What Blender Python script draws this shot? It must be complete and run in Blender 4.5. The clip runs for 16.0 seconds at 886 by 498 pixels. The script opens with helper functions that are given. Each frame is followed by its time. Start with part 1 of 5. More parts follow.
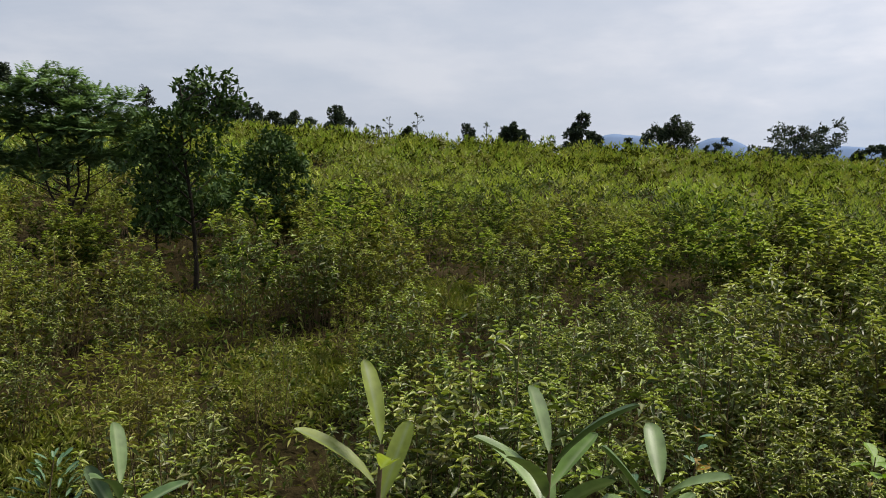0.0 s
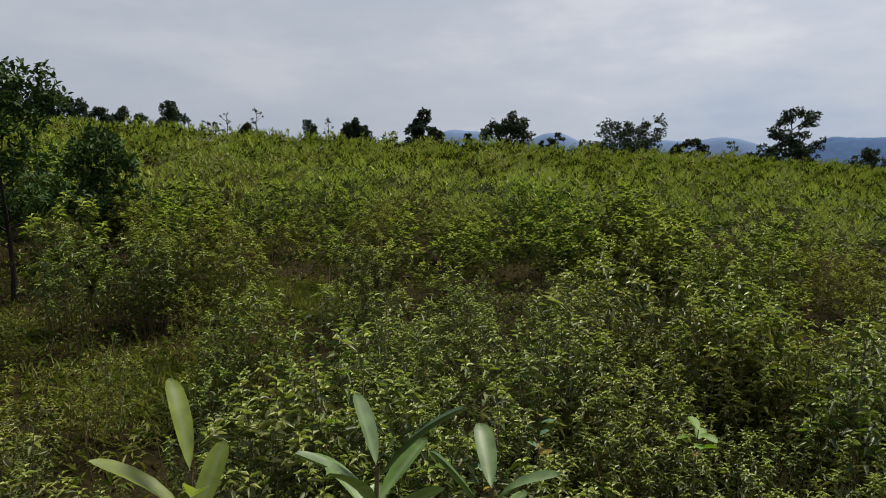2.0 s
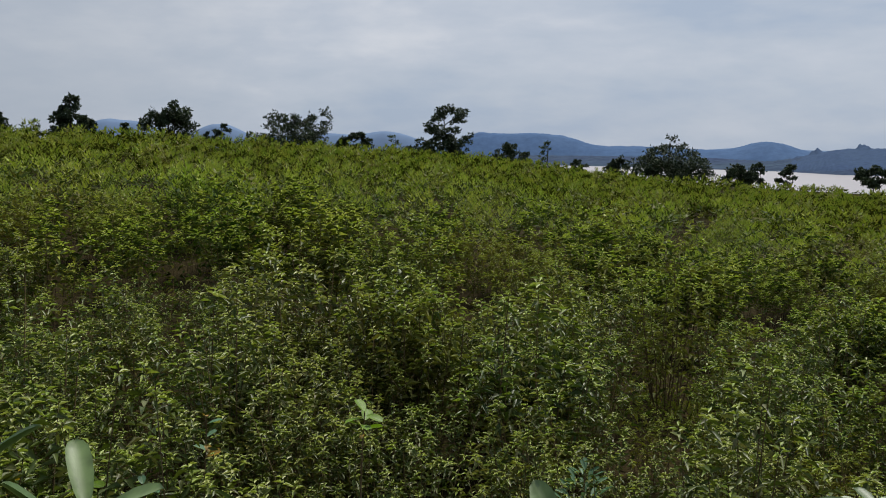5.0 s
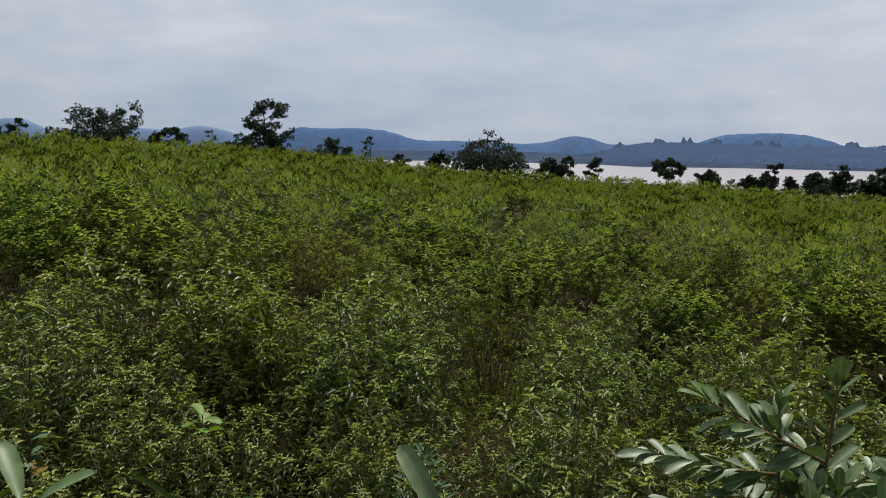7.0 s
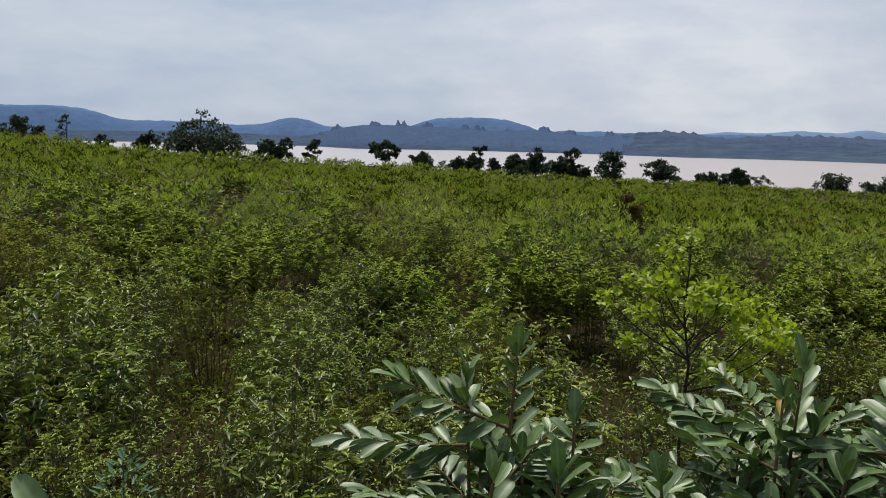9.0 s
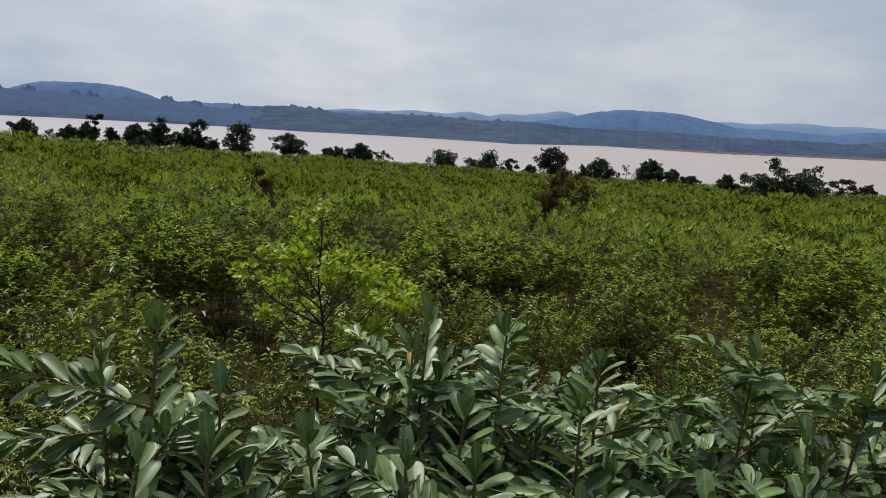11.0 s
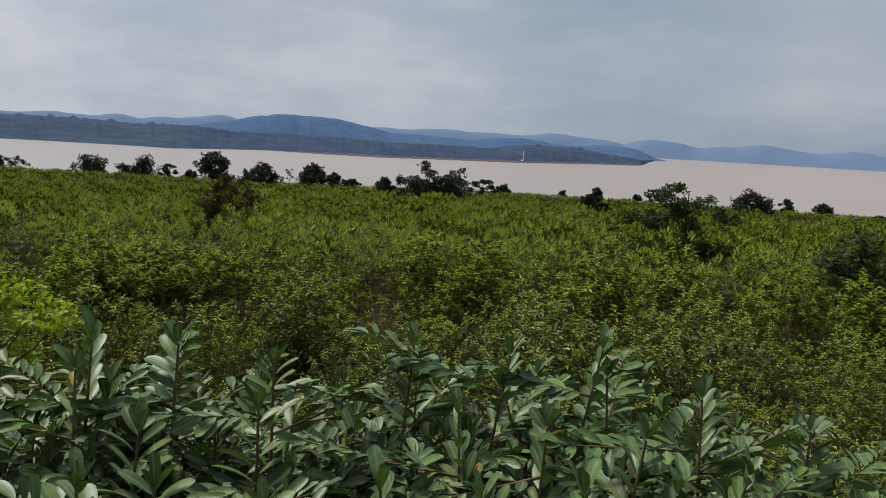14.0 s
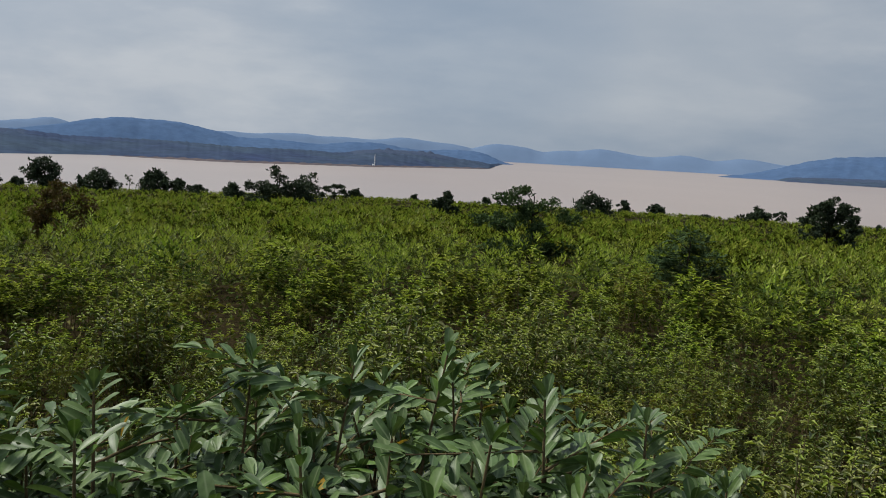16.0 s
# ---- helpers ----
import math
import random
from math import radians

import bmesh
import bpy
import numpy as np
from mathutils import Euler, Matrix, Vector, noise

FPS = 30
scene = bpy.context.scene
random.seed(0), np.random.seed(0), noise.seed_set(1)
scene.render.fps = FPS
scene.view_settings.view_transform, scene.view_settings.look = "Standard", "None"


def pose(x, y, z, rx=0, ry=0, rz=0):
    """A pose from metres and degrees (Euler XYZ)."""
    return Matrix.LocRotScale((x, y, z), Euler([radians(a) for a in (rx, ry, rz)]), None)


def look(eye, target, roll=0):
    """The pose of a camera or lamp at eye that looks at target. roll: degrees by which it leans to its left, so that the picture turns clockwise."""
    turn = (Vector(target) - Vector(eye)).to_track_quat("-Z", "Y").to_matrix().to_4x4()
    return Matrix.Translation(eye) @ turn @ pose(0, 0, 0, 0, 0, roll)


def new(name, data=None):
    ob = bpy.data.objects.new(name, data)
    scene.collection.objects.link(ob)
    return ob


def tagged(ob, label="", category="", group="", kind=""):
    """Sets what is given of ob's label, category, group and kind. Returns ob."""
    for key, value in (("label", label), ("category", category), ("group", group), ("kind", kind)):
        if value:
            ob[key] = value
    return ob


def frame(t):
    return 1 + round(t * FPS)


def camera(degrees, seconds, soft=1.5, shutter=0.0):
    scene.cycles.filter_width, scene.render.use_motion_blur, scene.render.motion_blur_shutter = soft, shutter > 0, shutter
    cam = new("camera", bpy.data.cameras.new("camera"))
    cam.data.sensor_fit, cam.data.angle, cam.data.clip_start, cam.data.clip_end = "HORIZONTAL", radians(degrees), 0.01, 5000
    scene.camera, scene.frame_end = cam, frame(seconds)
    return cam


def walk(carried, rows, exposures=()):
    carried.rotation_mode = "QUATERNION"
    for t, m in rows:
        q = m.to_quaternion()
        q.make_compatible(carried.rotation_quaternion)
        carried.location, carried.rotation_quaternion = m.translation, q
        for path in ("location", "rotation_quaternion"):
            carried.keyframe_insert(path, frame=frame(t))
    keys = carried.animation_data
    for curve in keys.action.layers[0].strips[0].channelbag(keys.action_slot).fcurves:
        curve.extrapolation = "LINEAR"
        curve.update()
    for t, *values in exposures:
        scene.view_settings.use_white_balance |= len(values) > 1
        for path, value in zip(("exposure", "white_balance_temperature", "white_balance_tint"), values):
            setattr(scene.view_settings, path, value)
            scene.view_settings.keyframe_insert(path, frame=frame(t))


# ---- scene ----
cam = camera(57.62, 16.0, soft=1.0)
PATH = [  # seconds, x, y, z, heading, pitch, roll
    (0.0, 0.012, 0.003, 3.003, -0.08, -6.25, 0.86),
    (0.5, 0.022, 0.007, 3.005, 4.03, -6.32, 0.41),
    (1.0, 0.030, 0.015, 3.007, 6.80, -6.35, 0.50),
    (1.5, 0.035, 0.029, 3.006, 8.65, -6.35, 0.46),
    (2.0, 0.043, 0.047, 3.003, 10.90, -6.41, 0.24),
    (2.5, 0.052, 0.066, 2.998, 13.78, -6.46, 0.29),
    (3.0, 0.064, 0.082, 2.992, 17.52, -6.56, -0.13),
    (3.5, 0.081, 0.083, 2.989, 21.21, -6.62, 0.21),
    (4.0, 0.106, 0.083, 2.987, 24.46, -6.68, 0.29),
    (4.5, 0.128, 0.087, 2.984, 29.62, -6.78, 0.15),
    (4.7, 0.133, 0.088, 2.983, 31.52, -6.78, 0.30),
    (6.8, -0.034, -0.029, 3.026, 45.17, -7.06, 0.47),
    (7.0, -0.029, -0.030, 3.025, 46.48, -7.06, 0.26),
    (7.5, -0.006, -0.030, 3.023, 51.16, -7.12, 0.51),
    (8.0, 0.029, -0.030, 3.020, 55.63, -7.18, 0.36),
    (8.5, 0.066, -0.031, 3.014, 60.46, -7.27, 0.50),
    (9.0, 0.101, -0.034, 3.008, 66.21, -8.16, 0.78),
    (9.5, 0.125, -0.037, 3.002, 72.11, -9.13, 1.64),
    (10.0, 0.132, -0.041, 3.000, 79.84, -9.15, 2.98),
    (10.2, 0.132, -0.042, 3.000, 82.91, -9.23, 3.24),
    (12.3, -0.014, 0.028, 2.995, 105.38, -8.95, 2.89),
    (12.5, -0.013, 0.026, 2.996, 107.68, -8.85, 3.32),
    (13.0, -0.009, 0.022, 2.999, 109.88, -8.36, 2.70),
    (13.5, -0.003, 0.015, 3.004, 113.48, -7.86, 2.97),
    (14.0, 0.011, 0.000, 3.005, 115.81, -7.66, 3.25),
    (14.5, 0.023, -0.016, 3.004, 117.48, -7.55, 3.45),
    (15.0, 0.029, -0.030, 3.003, 120.25, -7.43, 3.19),
    (15.5, 0.037, -0.044, 3.002, 123.23, -6.96, 3.27),
    (16.0, 0.048, -0.058, 3.002, 126.25, -6.78, 3.20),
]


def aim(row):
    t, x, y, z, heading, pitch, roll = row
    a, p = radians(heading), radians(pitch)
    eye = Vector((x, y, z))
    return t, look(eye, eye + Vector((math.sin(a) * math.cos(p), math.cos(a) * math.cos(p), math.sin(p))), roll)


walk(cam, [aim(r) for r in PATH], [(0.0, 0.46, 6720, 13), (0.6, 0.38, 6700, 12), (1.5, 0.18, 6700, 12), (3.0, 0.10, 6600, 10), (3.5, -0.01, 6560, 10), (4.5, 0.0, 6520, 10), (7.0, 0.03, 6500, 10), (8.4, 0.05, 6500, 10), (9.3, 0.19, 6500, 10), (12.5, -0.08, 6500, 9), (16.0, -0.15, 6450, 8)])

# ---- world and sun ----
SUN_AZ, SUN_EL = 58.0, 56.0
world = bpy.data.worlds.new("overcast_sky")
scene.world = world
world.use_nodes = True


class Nodes:
    """A short way to write node trees."""

    def __init__(self, tree, fresh=True):
        self.tree = tree
        if fresh:
            tree.nodes.clear()

    def add(self, kind, **values):
        n = self.tree.nodes.new(kind)
        for k, v in values.items():
            if k in n.inputs:
                n.inputs[k].default_value = v
        return n

    def link(self, a, b):
        self.tree.links.new(a, b)


def ramp(n, stops):
    e = n.color_ramp.elements
    while len(e) < len(stops):
        e.new(0.5)
    for el, (p, c) in zip(e, stops):
        el.position, el.color = p, (*c, 1)
    return n


def mixed(w, factor, a, b, blend="MIX"):
    m = w.tree.nodes.new("ShaderNodeMix")
    m.data_type, m.blend_type = "RGBA", blend
    for value, sock in ((factor, m.inputs[0]), (a, m.inputs[6]), (b, m.inputs[7])):
        if isinstance(value, bpy.types.NodeSocket):
            w.link(value, sock)
        else:
            sock.default_value = value if isinstance(value, float) else (*value[:3], 1)
    return m.outputs[2]


w = Nodes(world.node_tree)
sky = w.add("ShaderNodeTexSky")
sky.sky_type, sky.sun_disc = "NISHITA", False
sky.sun_elevation, sky.sun_rotation = radians(SUN_EL), radians(SUN_AZ)
sky.air_density, sky.dust_density = 1.0, 3.0
co = w.add("ShaderNodeTexCoord")
mp = w.add("ShaderNodeMapping")
mp.inputs["Scale"].default_value = (1.0, 1.0, 3.2)
w.link(co.outputs["Generated"], mp.inputs["Vector"])
big = w.add("ShaderNodeTexNoise", Scale=1.7, Detail=5.0, Roughness=0.52, Distortion=0.6)
w.link(mp.outputs["Vector"], big.inputs["Vector"])
fine = w.add("ShaderNodeTexNoise", Scale=7.5, Detail=5.0, Roughness=0.55)
w.link(mp.outputs["Vector"], fine.inputs["Vector"])
cr = ramp(w.add("ShaderNodeValToRGB"), [(0.37, (0.352, 0.425, 0.545)), (0.46, (0.42, 0.478, 0.574)), (0.54, (0.475, 0.522, 0.608)), (0.65, (0.60, 0.625, 0.685))])
blend = w.add("ShaderNodeMath")
blend.operation = "MULTIPLY_ADD"
blend.inputs[1].default_value, blend.inputs[2].default_value = 0.35, 0.0
w.link(fine.outputs["Fac"], blend.inputs[0])
plus = w.add("ShaderNodeMath")
plus.operation = "MULTIPLY_ADD"
plus.inputs[1].default_value = 0.65
w.link(big.outputs["Fac"], plus.inputs[0])
w.link(blend.outputs[0], plus.inputs[2])
w.link(plus.outputs[0], cr.inputs["Fac"])
clear = w.add("ShaderNodeBackground", Strength=0.10)
w.link(sky.outputs["Color"], clear.inputs["Color"])
cloud = w.add("ShaderNodeBackground", Strength=1.0)
# thin cloud is brighter towards the hidden sun
facing = w.add("ShaderNodeVectorMath")
facing.operation = "DOT_PRODUCT"
w.link(co.outputs["Generated"], facing.inputs[0])
facing.inputs[1].default_value = (math.sin(radians(SUN_AZ)), math.cos(radians(SUN_AZ)), 0.25)
glow = ramp(w.add("ShaderNodeValToRGB"), [(0.0, (0.78, 0.81, 0.83)), (0.35, (0.82, 0.86, 0.88)), (1.0, (1.08, 1.08, 1.07))])
w.link(facing.outputs["Value"], glow.inputs["Fac"])


def sky_area(heading, height, inner, outer, amount):
    """Weight of a soft round area of the sky, uneven at its rim."""
    a, e = radians(heading), radians(height)
    toward = w.add("ShaderNodeVectorMath")
    toward.operation = "DOT_PRODUCT"
    w.link(co.outputs["Generated"], toward.inputs[0])
    toward.inputs[1].default_value = (math.sin(a) * math.cos(e), math.cos(a) * math.cos(e), math.sin(e))
    ragged = w.add("ShaderNodeMath")
    ragged.operation = "MULTIPLY_ADD"
    ragged.inputs[1].default_value = 0.05
    w.link(big.outputs["Fac"], ragged.inputs[0])
    w.link(toward.outputs["Value"], ragged.inputs[2])
    near = w.add("ShaderNodeMapRange")
    near.interpolation_type = "SMOOTHSTEP"
    near.inputs["From Min"].default_value, near.inputs["From Max"].default_value = math.cos(radians(outer)) + 0.025, math.cos(radians(inner)) + 0.025
    near.inputs["To Max"].default_value = amount
    w.link(ragged.outputs[0], near.inputs["Value"])
    return near.outputs["Result"]


overcast = mixed(w, 1.0, cr.outputs["Color"], glow.outputs["Color"], "MULTIPLY")
overcast = mixed(w, sky_area(-6.0, 14.0, 6.0, 32.0, 0.40), overcast, (0.375, 0.415, 0.48))
overcast = mixed(w, sky_area(104.0, 14.0, 3.0, 14.0, 0.16), overcast, (0.52, 0.535, 0.575))
overcast = mixed(w, sky_area(141.0, 12.0, 2.0, 13.0, 0.45), overcast, (0.50, 0.535, 0.59))
overcast = mixed(w, sky_area(127.5, 10.5, 1.0, 11.0, 0.42), overcast, (0.28, 0.36, 0.48))
w.link(overcast, cloud.inputs["Color"])
cover = w.add("ShaderNodeMixShader", Fac=0.93)
w.link(clear.outputs[0], cover.inputs[1])
w.link(cloud.outputs[0], cover.inputs[2])
out = w.add("ShaderNodeOutputWorld")
w.link(cover.outputs[0], out.inputs["Surface"])

sun = new("sun", bpy.data.lights.new("sun", "SUN"))
sun.data.energy, sun.data.angle, sun.data.color = 5.0, radians(15), (1.0, 0.96, 0.88)
sd = Vector((math.sin(radians(SUN_AZ)) * math.cos(radians(SUN_EL)), math.cos(radians(SUN_AZ)) * math.cos(radians(SUN_EL)), math.sin(radians(SUN_EL))))
sun.matrix_world = look(sd * 60, (0, 0, 0))

# ---- materials ----


def material(name):
    m = bpy.data.materials.new(name)
    m.use_nodes = True
    return m, Nodes(m.node_tree)


def leaf_material(name, tones, patch_tones=None, patch=0.25, rough=0.5, gloss=0.35, through_light=0.25, random_by="island", patch_amount=0.6, midrib=False):
    """Leaf surface: each leaf has a tone of its own, patches of plants lean to another tone."""
    m, n = material(name)
    geo = n.add("ShaderNodeNewGeometry")
    info = n.add("ShaderNodeObjectInfo")
    pick = geo.outputs["Random Per Island"] if random_by == "island" else info.outputs["Random"]
    cr1 = ramp(n.add("ShaderNodeValToRGB"), [(i / max(1, len(tones) - 1), c) for i, c in enumerate(tones)])
    n.link(pick, cr1.inputs["Fac"])
    colour = cr1.outputs["Color"]
    if patch_tones:
        no = n.add("ShaderNodeTexNoise", Scale=patch, Detail=4.0, Roughness=0.6)
        n.link(geo.outputs["Position"], no.inputs["Vector"])
        cr2 = ramp(n.add("ShaderNodeValToRGB"), [(0.30 + 0.40 * i / (len(patch_tones) - 1), c) for i, c in enumerate(patch_tones)])
        n.link(no.outputs["Fac"], cr2.inputs["Fac"])
        colour = mixed(n, patch_amount, colour, cr2.outputs["Color"])
    speck = n.add("ShaderNodeTexNoise", Scale=60.0, Detail=3.0)
    n.link(geo.outputs["Position"], speck.inputs["Vector"])
    dim = ramp(n.add("ShaderNodeValToRGB"), [(0.3, (0.72, 0.72, 0.72)), (0.7, (1.2, 1.2, 1.2))])
    n.link(speck.outputs["Fac"], dim.inputs["Fac"])
    colour = mixed(n, 1.0, colour, dim.outputs["Color"], "MULTIPLY")
    if midrib:
        tc = n.add("ShaderNodeTexCoord")
        sep = n.add("ShaderNodeSeparateXYZ")
        n.link(tc.outputs["Object"], sep.inputs[0])
        wide = n.add("ShaderNodeMath")
        wide.operation = "ABSOLUTE"
        n.link(sep.outputs["X"], wide.inputs[0])
        line = ramp(n.add("ShaderNodeValToRGB"), [(0.0, (1, 1, 1)), (0.0016, (0, 0, 0))])
        n.link(wide.outputs[0], line.inputs["Fac"])
        part_of = n.add("ShaderNodeMath")
        part_of.operation = "MULTIPLY"
        part_of.inputs[1].default_value = 0.55
        n.link(line.outputs["Color"], part_of.inputs[0])
        colour = mixed(n, part_of.outputs[0], colour, (0.20, 0.25, 0.13))
    p = n.add("ShaderNodeBsdfPrincipled", Roughness=rough)
    p.inputs["Specular IOR Level"].default_value = gloss
    n.link(colour, p.inputs["Base Color"])
    tr = n.add("ShaderNodeBsdfTranslucent")
    warm = mixed(n, 1.0, colour, (1.15, 1.2, 0.6), "MULTIPLY")
    n.link(warm, tr.inputs["Color"])
    mx = n.add("ShaderNodeMixShader", Fac=through_light)
    n.link(p.outputs[0], mx.inputs[1])
    n.link(tr.outputs[0], mx.inputs[2])
    o = n.add("ShaderNodeOutputMaterial")
    n.link(mx.outputs[0], o.inputs["Surface"])
    return m


def surface(name, tones, scale=1.0, scale2=12.0, rough=0.8, bump=0.3, gloss=0.3, contrast=1.0, stretch=(1, 1, 1), distance=0.05):
    """Two scales of colour noise and a bump."""
    m, n = material(name)
    geo = n.add("ShaderNodeNewGeometry")
    mp = n.add("ShaderNodeMapping")
    mp.inputs["Scale"].default_value = stretch
    n.link(geo.outputs["Position"], mp.inputs["Vector"])
    a = n.add("ShaderNodeTexNoise", Scale=scale, Detail=6.0, Roughness=0.6)
    b = n.add("ShaderNodeTexNoise", Scale=scale2, Detail=4.0, Roughness=0.65)
    for t in (a, b):
        n.link(mp.outputs["Vector"], t.inputs["Vector"])
    c1 = ramp(n.add("ShaderNodeValToRGB"), [(0.28 + 0.44 * i / (len(tones) - 1), c) for i, c in enumerate(tones)])
    n.link(a.outputs["Fac"], c1.inputs["Fac"])
    c2 = ramp(n.add("ShaderNodeValToRGB"), [(0.3, (1 - 0.4 * contrast,) * 3), (0.7, (1 + 0.35 * contrast,) * 3)])
    n.link(b.outputs["Fac"], c2.inputs["Fac"])
    p = n.add("ShaderNodeBsdfPrincipled", Roughness=rough)
    p.inputs["Specular IOR Level"].default_value = gloss
    n.link(mixed(n, 1.0, c1.outputs["Color"], c2.outputs["Color"], "MULTIPLY"), p.inputs["Base Color"])
    bp = n.add("ShaderNodeBump", Strength=bump, Distance=distance)
    n.link(b.outputs["Fac"], bp.inputs["Height"])
    n.link(bp.outputs[0], p.inputs["Normal"])
    o = n.add("ShaderNodeOutputMaterial")
    n.link(p.outputs[0], o.inputs["Surface"])
    return m


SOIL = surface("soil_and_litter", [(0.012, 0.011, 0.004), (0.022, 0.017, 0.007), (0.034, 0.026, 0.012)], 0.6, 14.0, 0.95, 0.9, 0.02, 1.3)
# far bank, woods, hills and range: distance haze is mixed into the base colours
FAR_BANK = surface("far_bank_haze_tint", [(0.040, 0.054, 0.106), (0.046, 0.065, 0.104), (0.054, 0.076, 0.105)], 0.005, 0.03, 0.95, 0.0, 0.0, 0.7, stretch=(1, 1, 5))
BARE_BANK = surface("bare_red_bank", [(0.070, 0.062, 0.072), (0.105, 0.080, 0.080)], 0.02, 0.2, 0.95, 0.0, 0.1)
FAR_WOOD = surface("far_woods_haze_tint", [(0.046, 0.070, 0.128), (0.056, 0.084, 0.138)], 0.02, 0.10, 0.95, 0.0, 0.0, 0.4)
BANK_WOOD = surface("bank_woods_haze_tint", [(0.049, 0.065, 0.114), (0.060, 0.080, 0.119)], 0.02, 0.10, 0.95, 0.0, 0.0, 0.4)
HILL_HAZE = surface("hazy_wooded_hill", [(0.062, 0.105, 0.195), (0.074, 0.120, 0.212)], 0.006, 0.03, 1.0, 0.0, 0.0, 0.35)
RANGE_HAZE = surface("pale_range_haze_tint", [(0.120, 0.172, 0.268), (0.128, 0.182, 0.279)], 0.002, 0.01, 1.0, 0.0, 0.0, 0.1)
WATER = surface("muddy_water_sky_tint", [(0.290, 0.222, 0.186), (0.310, 0.238, 0.200), (0.330, 0.255, 0.215)], 0.003, 0.25, 0.28, 0.15, 0.4, 0.25, distance=0.02)
# towards +y the mud colour turns grey: sky reflection put into the base colour
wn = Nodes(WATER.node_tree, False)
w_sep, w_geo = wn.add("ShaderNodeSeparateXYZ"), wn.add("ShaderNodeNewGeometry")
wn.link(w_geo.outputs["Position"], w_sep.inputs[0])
w_sheen = wn.add("ShaderNodeMapRange")
w_sheen.inputs["From Min"].default_value, w_sheen.inputs["From Max"].default_value = -500.0, 350.0
wn.link(w_sep.outputs["Y"], w_sheen.inputs["Value"])
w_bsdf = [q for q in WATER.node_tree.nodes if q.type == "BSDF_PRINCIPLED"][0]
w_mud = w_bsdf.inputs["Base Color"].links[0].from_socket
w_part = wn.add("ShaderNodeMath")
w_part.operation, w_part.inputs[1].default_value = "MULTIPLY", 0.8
wn.link(w_sheen.outputs["Result"], w_part.inputs[0])
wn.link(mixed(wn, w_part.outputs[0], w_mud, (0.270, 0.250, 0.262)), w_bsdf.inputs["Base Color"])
BARK = surface("dark_bark", [(0.022, 0.017, 0.013), (0.045, 0.037, 0.028)], 4.0, 40.0, 0.9, 0.6, 0.1, distance=0.01)
TWIG = surface("brown_twig", [(0.088, 0.060, 0.030), (0.150, 0.112, 0.060)], 6.0, 60.0, 0.85, 0.4, 0.1, distance=0.005)
WHITE = surface("white_mast_paint", [(0.74, 0.74, 0.74), (0.82, 0.82, 0.82)], 0.5, 5.0, 0.5, 0.05)

DRY_PATCHES = [(0.076, 0.118, 0.017), (0.108, 0.129, 0.028), (0.138, 0.134, 0.026), (0.112, 0.094, 0.022)]
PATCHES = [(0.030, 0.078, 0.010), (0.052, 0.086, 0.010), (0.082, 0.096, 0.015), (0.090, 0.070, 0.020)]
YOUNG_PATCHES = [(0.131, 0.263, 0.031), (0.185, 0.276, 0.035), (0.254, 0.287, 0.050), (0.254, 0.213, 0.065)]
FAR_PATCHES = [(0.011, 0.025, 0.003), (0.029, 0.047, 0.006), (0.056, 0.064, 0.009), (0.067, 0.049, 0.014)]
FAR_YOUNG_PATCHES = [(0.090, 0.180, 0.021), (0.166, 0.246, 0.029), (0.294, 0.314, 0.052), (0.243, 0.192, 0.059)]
# besides leaf age, old tones paint the shaded gaps and tip tones the lit tops
G_OLD = leaf_material("weed_shaded_leaves", [(0.018, 0.037, 0.006), (0.037, 0.064, 0.011), (0.064, 0.092, 0.016), (0.112, 0.119, 0.040)], PATCHES, 0.42, 0.55, 0.04, 0.18, patch_amount=0.35)
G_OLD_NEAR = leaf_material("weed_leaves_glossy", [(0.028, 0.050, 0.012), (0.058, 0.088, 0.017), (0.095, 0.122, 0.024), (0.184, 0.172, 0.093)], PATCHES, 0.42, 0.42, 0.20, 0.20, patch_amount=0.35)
G_TIP = leaf_material("weed_young_lit_leaves", [(0.209, 0.300, 0.032), (0.293, 0.373, 0.046), (0.369, 0.420, 0.068), (0.419, 0.441, 0.145)], YOUNG_PATCHES, 0.42, 0.5, 0.06, 0.25, patch_amount=0.40)
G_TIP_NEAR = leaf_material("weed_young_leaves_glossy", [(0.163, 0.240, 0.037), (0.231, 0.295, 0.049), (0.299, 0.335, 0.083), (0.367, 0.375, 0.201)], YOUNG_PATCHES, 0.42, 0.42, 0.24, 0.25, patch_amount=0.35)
G_OLD_FAR = leaf_material("weed_shaded_leaves_distant", [(0.018, 0.028, 0.004), (0.031, 0.043, 0.006), (0.048, 0.056, 0.008)], FAR_PATCHES, 0.75, 0.8, 0.0, 0.10, patch_amount=0.55)
G_TIP_FAR = leaf_material("weed_young_lit_leaves_distant", [(0.115, 0.169, 0.022), (0.182, 0.234, 0.030), (0.252, 0.280, 0.052)], FAR_YOUNG_PATCHES, 0.75, 0.8, 0.0, 0.2, patch_amount=0.60)
G_OLD_DRY = leaf_material("yellowing_weed_leaves", [(0.070, 0.081, 0.018), (0.113, 0.119, 0.029), (0.163, 0.161, 0.040), (0.113, 0.086, 0.026)], DRY_PATCHES, 0.4, 0.6, 0.08, 0.22)
G_TIP_DRY = leaf_material("yellowing_weed_tips", [(0.194, 0.286, 0.033), (0.257, 0.319, 0.061), (0.294, 0.319, 0.083), (0.221, 0.319, 0.046)], DRY_PATCHES, 0.4, 0.55, 0.12, 0.3, patch_amount=0.35)
DRY = leaf_material("dry_stalk_leaves", [(0.11, 0.075, 0.035), (0.17, 0.13, 0.065), (0.13, 0.12, 0.045)], gloss=0.1, through_light=0.15)
